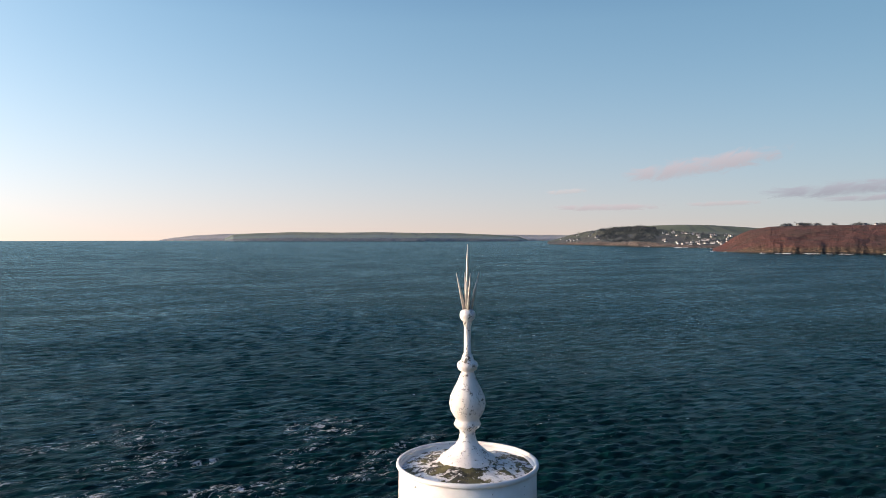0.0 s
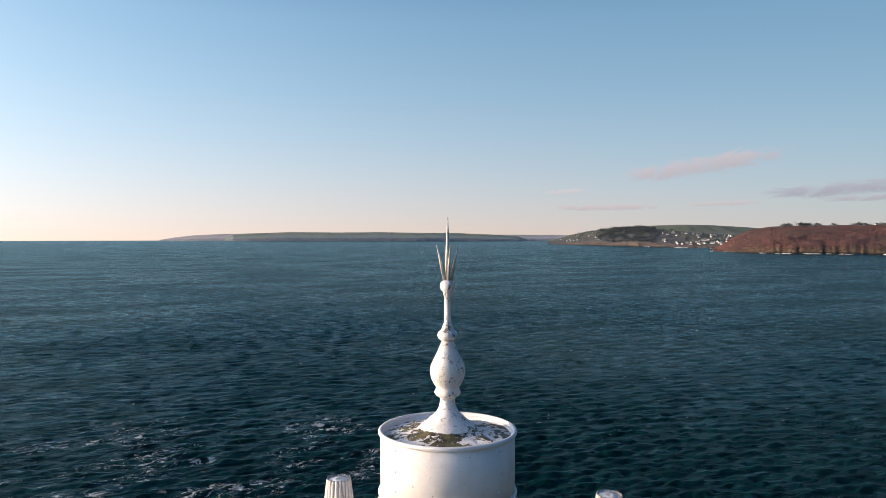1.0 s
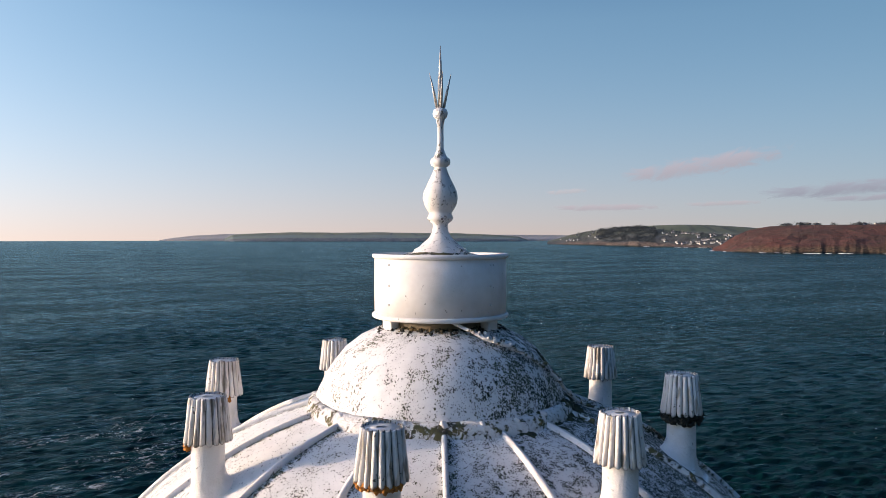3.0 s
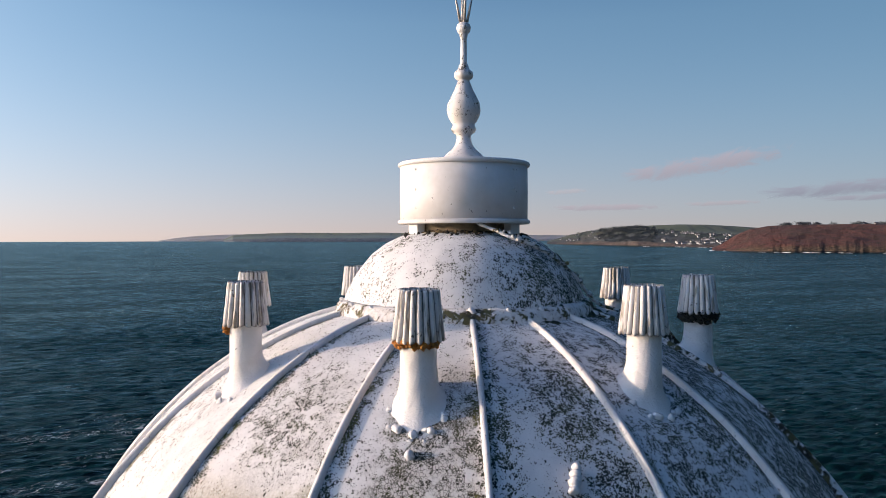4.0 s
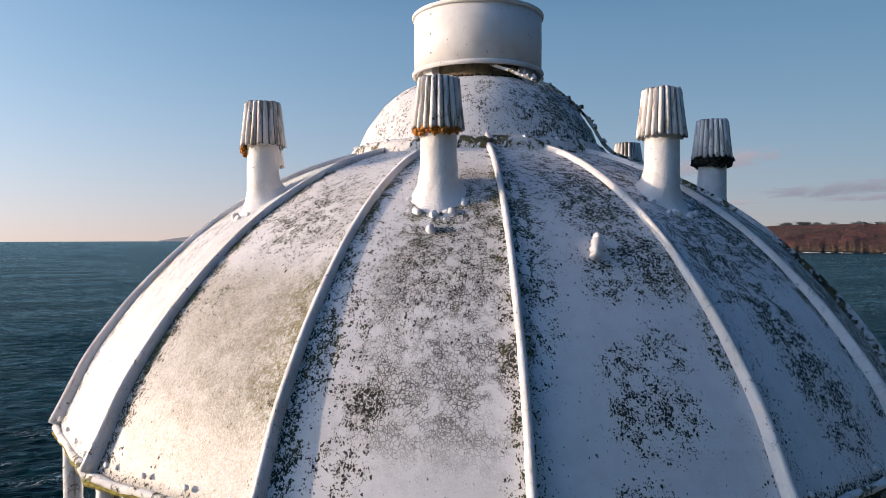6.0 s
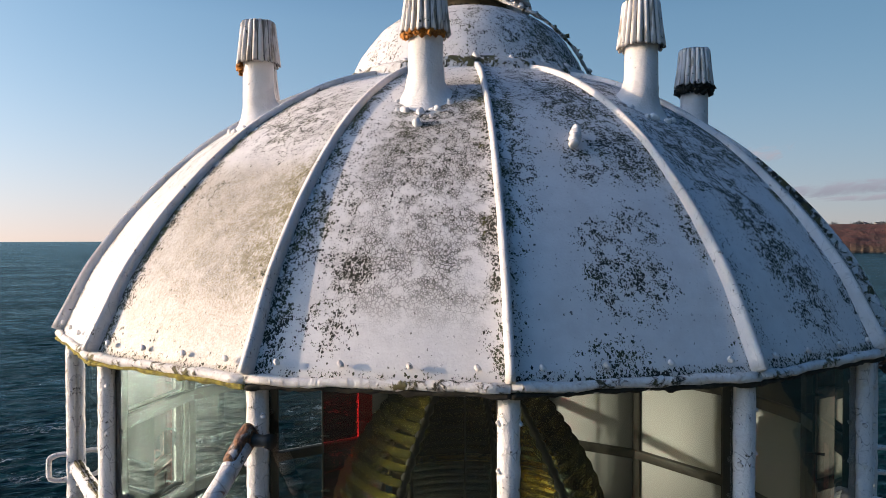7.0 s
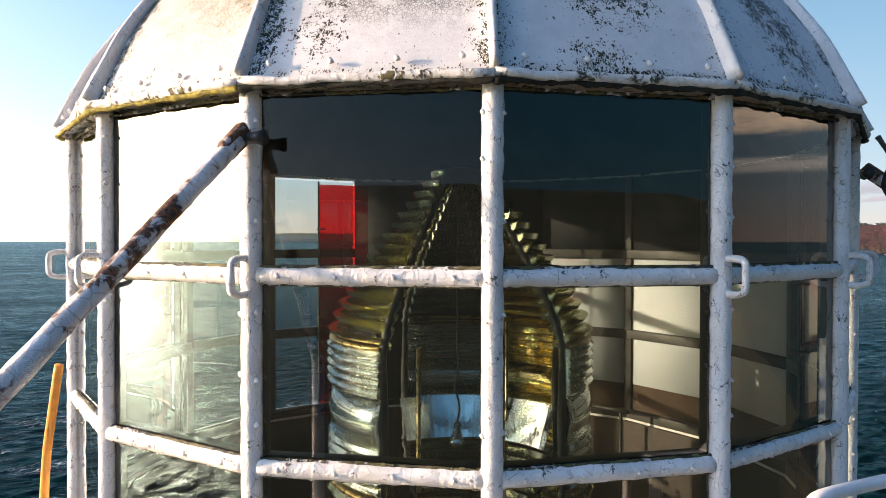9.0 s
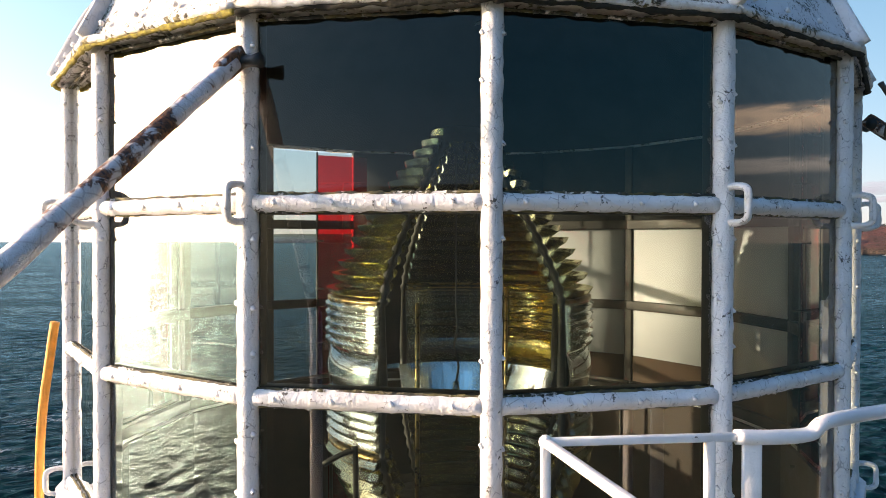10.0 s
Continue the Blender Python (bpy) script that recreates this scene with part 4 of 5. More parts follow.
def roof_vent(collar):
    vent = thing("roof_vent", "white roof vent pipe with a fluted cowl", "roof vent", "vents round the dome")
    bm = lathe(bmesh.new(), [(0.07, -0.14), (0.0665, 0.0), (0.065, 0.25), (0.064, 0.40), (0.02, 0.402)], 32)
    for v in bm.verts:
        v.co += v.co.normalized() * 0.002 * noise.noise(v.co * 25)
    part("pipe", bm, M_PIPE, vent)
    bm = bmesh.new()
    lathe(bm, [(0.165, -0.050), (0.134, -0.030), (0.106, -0.012), (0.088, 0.008), (0.076, 0.034), (0.069, 0.068), (0.066, 0.10)], 48)
    for v in bm.verts:
        out = Vector((v.co.x, v.co.y, 0)) / 0.09
        v.co.z += 0.62 * v.co.y
        v.co += out * (0.007 * noise.noise(v.co * 16) + 0.005 * noise.noise(v.co * 50))
    rnd = random.Random(31)
    for i in range(8):
        a = rnd.uniform(-75, 75)
        q = on_ring(rnd.uniform(0.10, 0.135), a, 0)
        bead(bm, (q.x, q.y, -0.014 + 0.60 * q.y), rnd.uniform(0.012, 0.022), 0.9, 0.7)
    part("flashing", bm, M_PIPE, vent, "lumpy painted flashing")
    flutes = 20
    wave = lambda a: 0.97 + 0.15 * (abs(math.cos(flutes * a / 2)) ** 0.7 - 0.62) + 0.015 * math.sin(5 * a + 1.0)
    bm = lathe(bmesh.new(), [(0.060, 0.388), (0.071, 0.386), (0.0735, 0.400), (0.0705, 0.408), (0.074, 0.395), (0.083, 0.315), (0.0945, 0.232), (0.0905, 0.228), (0.080, 0.30), (0.066, 0.385)], 240, wave=wave)
    uv = bm.loops.layers.uv.new("uv")
    for f in bm.faces:
        for loop in f.loops:
            c = loop.vert.co
            loop[uv].uv = (abs(math.cos(flutes * math.atan2(c.x, -c.y) / 2)), c.z)
    for v in bm.verts:
        a = math.atan2(v.co.x, -v.co.y)
        v.co.z += 0.005 * noise.noise(Vector((v.co.x * 30, v.co.y * 30, 2.0)))
        if v.co.z < 0.27:
            v.co.z -= 0.007 * abs(math.cos(flutes * a / 2)) + 0.006 * noise.noise(Vector((v.co.x * 60, v.co.y * 60, 5.0)))
        out = Vector((v.co.x, v.co.y, 0)).normalized()
        v.co += out * 0.0035 * noise.noise(v.co * 22)
    part("cowl", bm, M_FLUTE, vent, "fluted cowl in grimy white paint")
    bm = lathe(bmesh.new(), [(0.063, 0.396), (0.04, 0.398), (0.002, 0.398)], 24)
    part("cowl_top", bm, M_CAP, vent, "grimy sunk cowl top")
    if collar:
        rnd = random.Random(collar[1])
        bm = bmesh.new()
        for i in range(collar[3] * 2):
            a = collar[4] + rnd.uniform(-1, 1) * collar[5]
            drop = (0.5 + 0.5 * noise.noise(Vector((a * 0.09, collar[1], 0)))) * collar[6] * 1.5
            bead(bm, on_ring(rnd.uniform(0.068, 0.086), a, 0.228 - rnd.uniform(0.0, 1.0) * (drop + 0.010)), rnd.uniform(0.006, 0.0115) * (1.35 if collar[0] is M_SOOT else 1.0), rnd.uniform(0.7, 1.3), 1.3, 1)
        part("collar_growth", bm, collar[0], vent, collar[2])
    return vent


GROWTH = {0: (M_RUST, 3, "orange rusty foam hanging under the cowl", 46, 0.0, 75, 0.012), -2: (M_RUST, 5, "orange rusty foam hanging under the cowl", 20, -35.0, 22, 0.035),
          4: (M_SOOT, 7, "black moss hanging under the cowl", 150, 0.0, 180, 0.035), -4: (M_RUST, 9, "orange rusty foam hanging under the cowl", 16, 120.0, 20, 0.03)}
for k in range(8):
    q = 2 * k - 6
    v = roof_vent(GROWTH.get(q))
    az = TURN + STEP * (q - 0.5)
    v.matrix_basis = Matrix.Translation(on_ring(R_VENT, az, 31.925)) @ spin(az + (k % 3 - 1) * 4)

# ---- lightning strap over the cupola ----
pts = [on_ring(0.25, 8, 32.60), on_ring(0.30, 14, 32.575), on_ring(0.40, 32, 32.515), on_ring(0.47, 50, 32.455), on_ring(0.56, 66, 32.345), on_ring(0.625, 76, 32.235), on_ring(0.70, 80, 32.175), on_ring(0.86, 82, 32.125), on_ring(1.0, 84, 32.06), on_ring(1.10, 92, 31.98)]
bm = tube(bmesh.new(), bent(pts, 8), 0.0085, 8, rough=0.8)
strap = tagged(part("lightning_strap", bm, M_MOSSY), "mossy white painted lightning conductor over the cupola", "cable")
rng = random.Random(2)
line = bent(pts, 12)
for p in line[18:64]:
    if rng.random() < 0.42:
        bm = bmesh.new()
        bead(bm, p + Vector((rng.uniform(-0.01, 0.01), rng.uniform(-0.01, 0.01), rng.uniform(0.002, 0.016))), rng.uniform(0.006, 0.015), 1.0, 1.0, 1)
        part("lump", bm, M_MOSSY, strap, "mossy lump of paint")

# ---- glazing: mullions, bars, panes ----
lantern = thing("lantern_glazing", "sixteen-sided glazed lantern of lumpy white painted iron bars", "lantern", kind="structure")


def lumpy(bm, amount, scale=28.0):
    for v in bm.verts:
        v.co += Vector((noise.noise(v.co * scale), noise.noise(v.co * scale + Vector((9, 0, 0))), 0)) * amount


def mullion_mesh():
    bm = bmesh.new()
    prof = [(-0.030, 0.0), (-0.031, -0.020), (-0.024, -0.036), (-0.010, -0.045), (0.010, -0.045), (0.024, -0.036), (0.031, -0.020), (0.030, 0.0)]
    rows = []
    n = 70
    for i in range(n + 1):
        z = 29.22 + (30.985 - 29.22) * i / n
        rows.append([bm.verts.new((x, -(R_MULL - 0.045) + y, z)) for x, y in prof])
    for a, b in zip(rows, rows[1:]):
        for k in range(len(prof)):
            k2 = (k + 1) % len(prof)
            bm.faces.new((a[k], a[k2], b[k2], b[k]))
    bm.faces.new(rows[-1])
    bm.faces.new(rows[0][::-1])
    lumpy(bm, 0.0035)
    return bm


mull = part("mullion", mullion_mesh(), M_PAINT, lantern)
mull_me = mull.data
bm = bmesh.new()
bead(bm, (0, 0, 0), 0.0088, 1.0, 0.7, 2)
knob = part("bolt", bm, M_PAINT, mull)
knob_me = knob.data
bm = bmesh.new()
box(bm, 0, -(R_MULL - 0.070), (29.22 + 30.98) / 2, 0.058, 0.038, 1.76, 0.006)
inner = part("inner_post", bm, M_INNER, mull, "brown inner face of the bar, darkened as backlit")
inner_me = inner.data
d = 0.055
hand = bent([(0, 0.01, d - 0.004), (0, -0.03, d), (0, -0.062, d - 0.008), (0, -0.072, d - 0.025), (0, -0.072, 0), (0, -0.072, -d + 0.025), (0, -0.062, -d + 0.008), (0, -0.03, -d), (0, 0.01, -d + 0.004)], 4)
grip = part("grab_handle", tube(bmesh.new(), hand, 0.0115, 10, rough=0.25), M_PAINT, mull, "white painted iron grab handle")
grip_me = grip.data
for ob in (knob, inner, grip):
    bpy.data.objects.remove(ob)
mull.matrix_basis = spin(TURN)
mulls = {0: mull}
for i in range(1, SIDES):
    mulls[i if i < 8 else i - 16] = share("mullion", mull_me, lantern, spin(TURN + STEP * i))
for k, m in mulls.items():
    share("inner_post", inner_me, m, Matrix())
    rnd = random.Random(k + 50)
    for z in (30.90, 30.74, 30.60, 30.30, 30.12, 29.98, 29.72, 29.55, 29.40):
        for s in (-1, 1):
            if rnd.random() < 0.35:
                continue
            share("bolt", knob_me, m, pose(s * 0.0285, -R_MULL + 0.016, z + rnd.uniform(-0.02, 0.02)))
    if k:
        for z in (ROW_A, ROW_C):
            share("grab_handle", grip_me, m, pose(0, -R_MULL + 0.005, z))

# horizontal bars, one for each side and row
bm = bmesh.new()
span = 2 * (R_MULL - 0.03) * math.sin(radians(STEP / 2)) - 0.050
apo = (R_MULL - 0.03) * COS
prof = [(0.0, -0.027), (-0.020, -0.026), (-0.034, -0.013), (-0.038, 0.004), (-0.030, 0.020), (-0.016, 0.027), (0.0, 0.027)]
rows = []
for i in range(31):
    x = -span / 2 + span * i / 30
    rows.append([bm.verts.new((x, -apo + 0.012 + y, z)) for y, z in prof])
for a, b in zip(rows, rows[1:]):
    for k in range(len(prof)):
        k2 = (k + 1) % len(prof)
        bm.faces.new((a[k], b[k], b[k2], a[k2]))
bm.faces.new(rows[0])
bm.faces.new(rows[-1][::-1])
for v in bm.verts:
    v.co += Vector((0, noise.noise(v.co * 24), noise.noise(v.co * 24 + Vector((5, 5, 5))))) * 0.0040
bar = part("glazing_bar", bm, M_PAINT, lantern)
bar_me = bar.data
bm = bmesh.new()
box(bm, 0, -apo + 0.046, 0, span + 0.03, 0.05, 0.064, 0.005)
ibar = part("inner_bar", bm, M_INNER, bar, "brown inner face of the bar, darkened as backlit")
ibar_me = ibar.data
bpy.data.objects.remove(ibar)
bpy.data.objects.remove(bar)

# panes: clear glass, red sector glass, and blanking sheets on the landward side
ROWS = ((30.965, ROW_A), (ROW_A, ROW_B), (ROW_B, ROW_C))
pane_me = {}


def pane_mesh(kind, top, low):
    bm = bmesh.new()
    w, y = (span + 0.036) / 2, -apo + 0.006
    q = [bm.verts.new(c) for c in ((-w, y, low + 0.005), (w, y, low + 0.005), (w, y, top - 0.005), (-w, y, top - 0.005))]
    bm.faces.new(q if kind == "near" else q[::-1])
    me = bpy.data.meshes.new("pane")
    bm.to_mesh(me)
    bm.free()
    me.materials.append(M_GLASS)
    return me


def putty_mesh(top, low):
    """Old putty run round a pane, cracked and dark with growth."""
    bm = bmesh.new()
    w, y = span / 2 + 0.004, -apo - 0.002
    lo, hi = low + 0.027, top - (0.024 if top < 30.9 else 0.004)
    loop = [Vector((-w, y, lo)), Vector((w, y, lo)), Vector((w, y, hi)), Vector((-w, y, hi))]
    for a, b in zip(loop, loop[1:] + loop[:1]):
        n = max(8, int((b - a).length / 0.012))
        pts = [a.lerp(b, i / n) for i in range(n + 1)]
        tube(bm, pts, 0.006, 6, [0.0055 + 0.0040 * noise.noise(p * 55) for p in pts], rough=0.8)
    me = bpy.data.meshes.new("putty")
    bm.to_mesh(me)
    bm.free()
    me.materials.append(M_PUTTY)
    return me


putty_me = [putty_mesh(top, low) for top, low in ROWS]
BLANK = (4, 5, 6)
for i in range(SIDES):
    k = i if i < 8 else i - 16
    m = spin(TURN + STEP * (k + 0.5))
    kind = "near" if -5 <= k <= 4 else "far"
    for row, (top, low) in enumerate(ROWS):
        if (kind, row) not in pane_me:
            pane_me[kind, row] = pane_mesh(kind, top, low)
        pane = share("pane", pane_me[kind, row], lantern, m)
        if -5 <= k <= 4:
            share("putty", putty_me[row], pane, Matrix())
        b = share("glazing_bar", bar_me, lantern, m @ pose(0, 0, low))
        share("inner_bar", ibar_me, b, Matrix())
        for f in (-0.40, -0.14, 0.12, 0.38):
            share("bolt", knob_me, b, pose(f * span, -apo - 0.024, 0.002))
# the dark top strip paints in the shadow under the eave
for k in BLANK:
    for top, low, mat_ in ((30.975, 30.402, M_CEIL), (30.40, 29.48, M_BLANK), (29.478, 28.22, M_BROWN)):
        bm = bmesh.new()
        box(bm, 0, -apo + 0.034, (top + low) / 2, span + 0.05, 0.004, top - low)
        nm, tag = {M_BLANK: ("blanking_sheet", "white blanking sheet behind the glass"), M_BROWN: ("lining_board", "brown sheet under the white one"), M_CEIL: ("dark_blind", "dark strip painting in the shade under the dome")}[mat_]
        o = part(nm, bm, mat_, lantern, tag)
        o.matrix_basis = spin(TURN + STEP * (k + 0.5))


# dark sheets added to black out the view behind the lens
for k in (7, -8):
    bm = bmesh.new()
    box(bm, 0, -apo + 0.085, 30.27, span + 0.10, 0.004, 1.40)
    part("dark_blind", bm, M_CEIL, lantern, "dark sheet added behind the lens").matrix_basis = spin(TURN + STEP * (k + 0.5))


def red_screen(a0, a1, r):
    """A red glass sector screen standing inside the lantern, on a thin post."""
    ob = thing("sector_screen", "red glass sector screen inside the lantern", "screen", "red sector screens")
    p, q = on_ring(r, a0, 0), on_ring(r, a1, 0)
    bm = bmesh.new()
    w = (q - p).length / 2
    bm.faces.new([bm.verts.new(c) for c in ((-w, 0, 28.21), (w, 0, 28.21), (w, 0, 30.93), (-w, 0, 30.93))])
    sheet = part("red_glass", bm, M_REDGLASS, ob)
    sheet.matrix_basis = Matrix.Translation((p + q) / 2) @ pose(0, 0, 0, 0, 0, math.degrees(math.atan2(q.y - p.y, q.x - p.x)))
    sheet.visible_shadow = False
    part("post", tube(bmesh.new(), [(p.x, p.y, 28.2), (p.x, p.y, 30.95)], 0.007, 8), M_IRON, ob)
    for z in (28.8, 29.15, 29.55, 29.95, 30.3, 30.6):
        part("clip", box(bmesh.new(), p.x + 0.02 * (1 if q.x > p.x else -1), p.y - 0.012, z, 0.06, 0.012, 0.012), M_IRON, ob)
    return ob


red_screen(-144.5, -157.5, 1.74)
red_screen(84.0, 74.0, 1.76)

# ---- the optic ----
optic = thing("fresnel_lens", "large brass-framed glass lighthouse lens of stacked prisms", "lighthouse lens", at=(0, 0, 28.2))
ARCS = ((-132, -34), (47, 114), (120, 158), (164, 210))


def prism(r, z, w, h, tilt):
    """The section of one prism ring: a rounded wedge, pointing outward."""
    pts = [(-w * 0.5, -h * 0.5), (w * 0.35, -h * 0.46), (w * 0.6, 0.0), (w * 0.30, h * 0.46), (-w * 0.5, h * 0.40)]
    c, s = math.cos(radians(tilt)), math.sin(radians(tilt))
    return [(r + x * c - y * s, z + x * s + y * c) for x, y in pts]


UP = [(0.685 - 0.53 * (i / 14) ** 1.18, 1.84 + 0.80 * (i / 14) ** 0.92) for i in range(15)]
LOW = [(0.685 - 0.20 * (i / 7) ** 1.3, 1.08 - 0.42 * (i / 7)) for i in range(8)]
for a0, a1 in ARCS:
    seg = 20
    # the arc at 120 is tinted gold to paint in the sun's glow
    belt_glass = M_LENS_SUNGLOW if a0 == 120 else M_LENS_CLEAR
    for i, (r, z) in enumerate(UP):
        part("upper_prism", lathe(bmesh.new(), prism(r - 0.035, z, 0.108, 0.036, 24 + 2 * i), seg, a0, a1, closed=True), M_LENS_SUNGLOW if a0 == 120 else M_LENS, optic, smooth=False)
    for i in range(5):
        part("belt_prism", lathe(bmesh.new(), prism(0.680, 1.78 - 0.045 * i, 0.055, 0.042, 12), seg, a0, a1, closed=True), belt_glass, optic, smooth=False)
    part("belt_lens", lathe(bmesh.new(), [(0.66, 1.35), (0.685, 1.35), (0.705, 1.46), (0.685, 1.565), (0.66, 1.565)], seg, a0, a1, closed=True), belt_glass, optic)
    for i in range(5):
        part("belt_prism", lathe(bmesh.new(), prism(0.680, 1.325 - 0.045 * i, 0.055, 0.042, -12), seg, a0, a1, closed=True), belt_glass, optic, smooth=False)
    for i, (r, z) in enumerate(LOW):
        part("lower_prism", lathe(bmesh.new(), prism(r - 0.025, z, 0.108, 0.040, -26 - 2 * i), seg, a0, a1, closed=True), M_LENS, optic, smooth=False)
    for z in (1.815, 1.09):
        part("brass_ring", lathe(bmesh.new(), [(0.64, z - 0.009), (0.70, z - 0.009), (0.70, z + 0.009), (0.64, z + 0.009)], seg, a0, a1, closed=True), M_BRASS, optic)
    for a in (a0, a1):
        line = [on_ring(r - 0.035, a, z) for r, z in reversed(UP)] + [on_ring(0.66, a, 1.8), on_ring(0.66, a, 1.1)] + [on_ring(r - 0.03, a, z) for r, z in LOW]
        teeth = [q for p, n in zip(line, line[1:]) for q in (p, p.lerp(n, 0.5))] + [line[-1]]
        part("frame_post", tube(bmesh.new(), teeth, 0.016, 8, [0.026 if i % 2 else 0.013 for i in range(len(teeth))]), M_IRON, optic)
part("pedestal", lathe(bmesh.new(), [(0.55, 0.0), (0.55, 0.05), (0.30, 0.10), (0.26, 0.45), (0.62, 0.55), (0.66, 0.60), (0.02, 0.61)], 40), M_IRON, optic, "dark iron pedestal")
part("crown", lathe(bmesh.new(), [(0.16, 2.62), (0.14, 2.70), (0.02, 2.72)], 24), M_IRON, optic)
for a in (-20, 18, 150):
    part("brass_post", tube(bmesh.new(), [on_ring(0.60, a, 0.6), on_ring(0.60, a, 1.82)], 0.011, 8), M_BRASS, optic)
# added screens that keep the depth behind the prisms dark
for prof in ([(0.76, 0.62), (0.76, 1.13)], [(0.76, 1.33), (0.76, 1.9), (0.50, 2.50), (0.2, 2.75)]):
    part("rear_screen", lathe(bmesh.new(), prof, 24, 160, 216), M_CEIL, optic, "added dark screen that darkens the back of the lens")
# added reflector: its tilt mirrors sky to imitate light refracted by the lens
part("rear_mirror", lathe(bmesh.new(), [(0.555, 1.10), (0.640, 1.345), (0.647, 1.345), (0.562, 1.10)], 40, 118, 214, closed=True), M_REFLECTOR, optic, "added reflector that stands in for sky refracted by the lens", smooth=False)

lamp = thing("hanging_lamp", "bulb on a thin wire hanging inside the lens", "lamp", at=(-0.02, -0.25, 29.52))
bm = lathe(bmesh.new(), [(0.004, -0.055), (0.022, -0.050), (0.034, -0.025), (0.032, 0.0), (0.018, 0.04), (0.012, 0.075), (0.002, 0.08)], 20)
part("bulb", bm, M_BULB, lamp)
part("wire", tube(bmesh.new(), bent([(0, 0, 0.07), (0.012, 0, 0.16), (-0.010, 0, 0.26), (0.004, 0, 0.34), (0.0, 0.02, 0.52), (0.0, 0.1, 1.25)]), 0.006, 6), M_IRON, lamp)

# ---- stays, rails and loose lines outside ----
def stay(az, length):
    ob = thing("stay_rod", "rusty white painted iron stay bolted to the lantern", "stay rod", "stays of the lantern")
    a, b = on_ring(1.955, az, 30.815), on_ring(1.955 + length, az, 30.815 - 0.775 * length)
    pts = [a.lerp(b, i / 24) for i in range(25)]
    part("rod", tube(bmesh.new(), pts, 0.026, 12, rough=0.18), M_STAY, ob)
    bm = bmesh.new()
    box(bm, 0, 0, 0, 0.035, 0.13, 0.062, 0.014)
    for v in bm.verts:
        v.co += v.co.normalized() * 0.008 * noise.noise(v.co * 30)
    bmesh.ops.transform(bm, matrix=Matrix.Translation(on_ring(1.965, az, 30.812)) @ spin(az) @ pose(0, 0, 0, 38), verts=bm.verts)
    part("eye_end", bm, M_EYE, ob, "flattened rusty eye end")
    bm = bmesh.new()
    d = spin(az).to_3x3() @ Vector((1, 0, 0))
    c = on_ring(1.93, az, 30.825)
    tube(bm, [c - d * 0.035, c - d * 0.018, c + d * 0.05, c + d * 0.075], 0.016, 8, [0.024, 0.018, 0.018, 0.024])
    part("pin", bm, M_IRON, ob, "dark iron pin")
    foot = b
    part("post", tube(bmesh.new(), [(foot.x, foot.y, 28.1), (foot.x, foot.y, foot.z + 0.03)], 0.03, 10), M_RAIL, ob)
    return ob


stay(-20.6, 1.12)
stay(69.0, 1.12)

rail = thing("guard_rail", "white painted flat bar guard rail beside the glass", "guard rail")


def bar_between(a, b, w, h, name="bar"):
    a, b = Vector(a), Vector(b)
    bm = bmesh.new()
    box(bm, 0, 0, 0, (b - a).length, w, h, 0.005)
    d = (b - a).normalized()
    part(name, bm, M_RAIL, rail).matrix_basis = Matrix.Translation((a + b) / 2) @ d.to_track_quat('X', 'Z').to_matrix().to_4x4()


Z_RAIL = 29.785
A, B, C1, D1, E1, F1 = (0.181, -2.02, Z_RAIL), (0.70, -1.965, Z_RAIL), (0.80, -1.955, Z_RAIL - 0.004), (0.915, -1.93, Z_RAIL - 0.002), (0.975, -1.91, Z_RAIL + 0.028), (1.45, -1.70, Z_RAIL + 0.03)
bar_between(A, B, 0.022, 0.022, "top_bar")
part("top_bar", tube(bmesh.new(), bent([B, C1, D1, E1, (1.2, -1.80, Z_RAIL + 0.03), F1], 5), 0.021, 8), M_RAIL, rail)
bar_between(A, (0.42, -2.95, Z_RAIL), 0.022, 0.022, "top_bar")
bar_between((A[0], A[1], 28.1), A, 0.022, 0.026, "post")
bar_between((0.628, -1.97, 28.1), (0.628, -1.97, Z_RAIL), 0.026, 0.026, "post")
bar_between((0.745, -1.962, 28.1), (0.745, -1.962, Z_RAIL), 0.016, 0.052, "post")
bar_between((0.42, -2.95, 28.1), (0.42, -2.95, Z_RAIL), 0.022, 0.026, "post")
bar_between((F1[0], F1[1], 28.1), F1, 0.022, 0.026, "post")
bm = bmesh.new()
bead(bm, (A[0], A[1], A[2]), 0.019, 1.0, 0.2)
part("corner", bm, M_RAIL, rail)

hose = tagged(part("hose", tube(bmesh.new(), bent([(-2.01, -0.32, 29.90), (-2.05, -0.30, 29.70), (-2.10, -0.28, 29.40), (-2.12, -0.27, 29.0), (-2.11, -0.27, 28.11)]), 0.022, 10), M_HOSE), "orange plastic hose hanging down beside the lantern", "hose")
wire = tagged(part("loose_cable", tube(bmesh.new(), bent([on_ring(1.94, 60, 30.95), on_ring(1.99, 62, 30.86), on_ring(1.97, 64, 30.76), on_ring(2.02, 66, 30.68), on_ring(2.10, 70, 30.62), on_ring(2.2, 74, 30.50)]), 0.010, 8, rough=0.4), M_FLUTE), "grimy loose cable hanging from the eave", "cable")
cab = thing("control_cabinet", "dark iron cabinet inside the lantern room", "cabinet", at=(-0.2, 0.95, 28.2))
bm = box(bmesh.new(), 0, 0, 0.35, 0.5, 0.35, 0.7, 0.02)
part("body", bm, M_IRON, cab)

# inside: a curved rail behind the lens and the crank of the lens drive
bm = tube(bmesh.new(), [on_ring(1.60, a, 29.33) for a in range(-228, -118, 5)], 0.016, 8)
inrail = thing("inner_rail", "dark curved handrail inside the lantern", "handrail")
part("bar", bm, M_IRON, inrail)
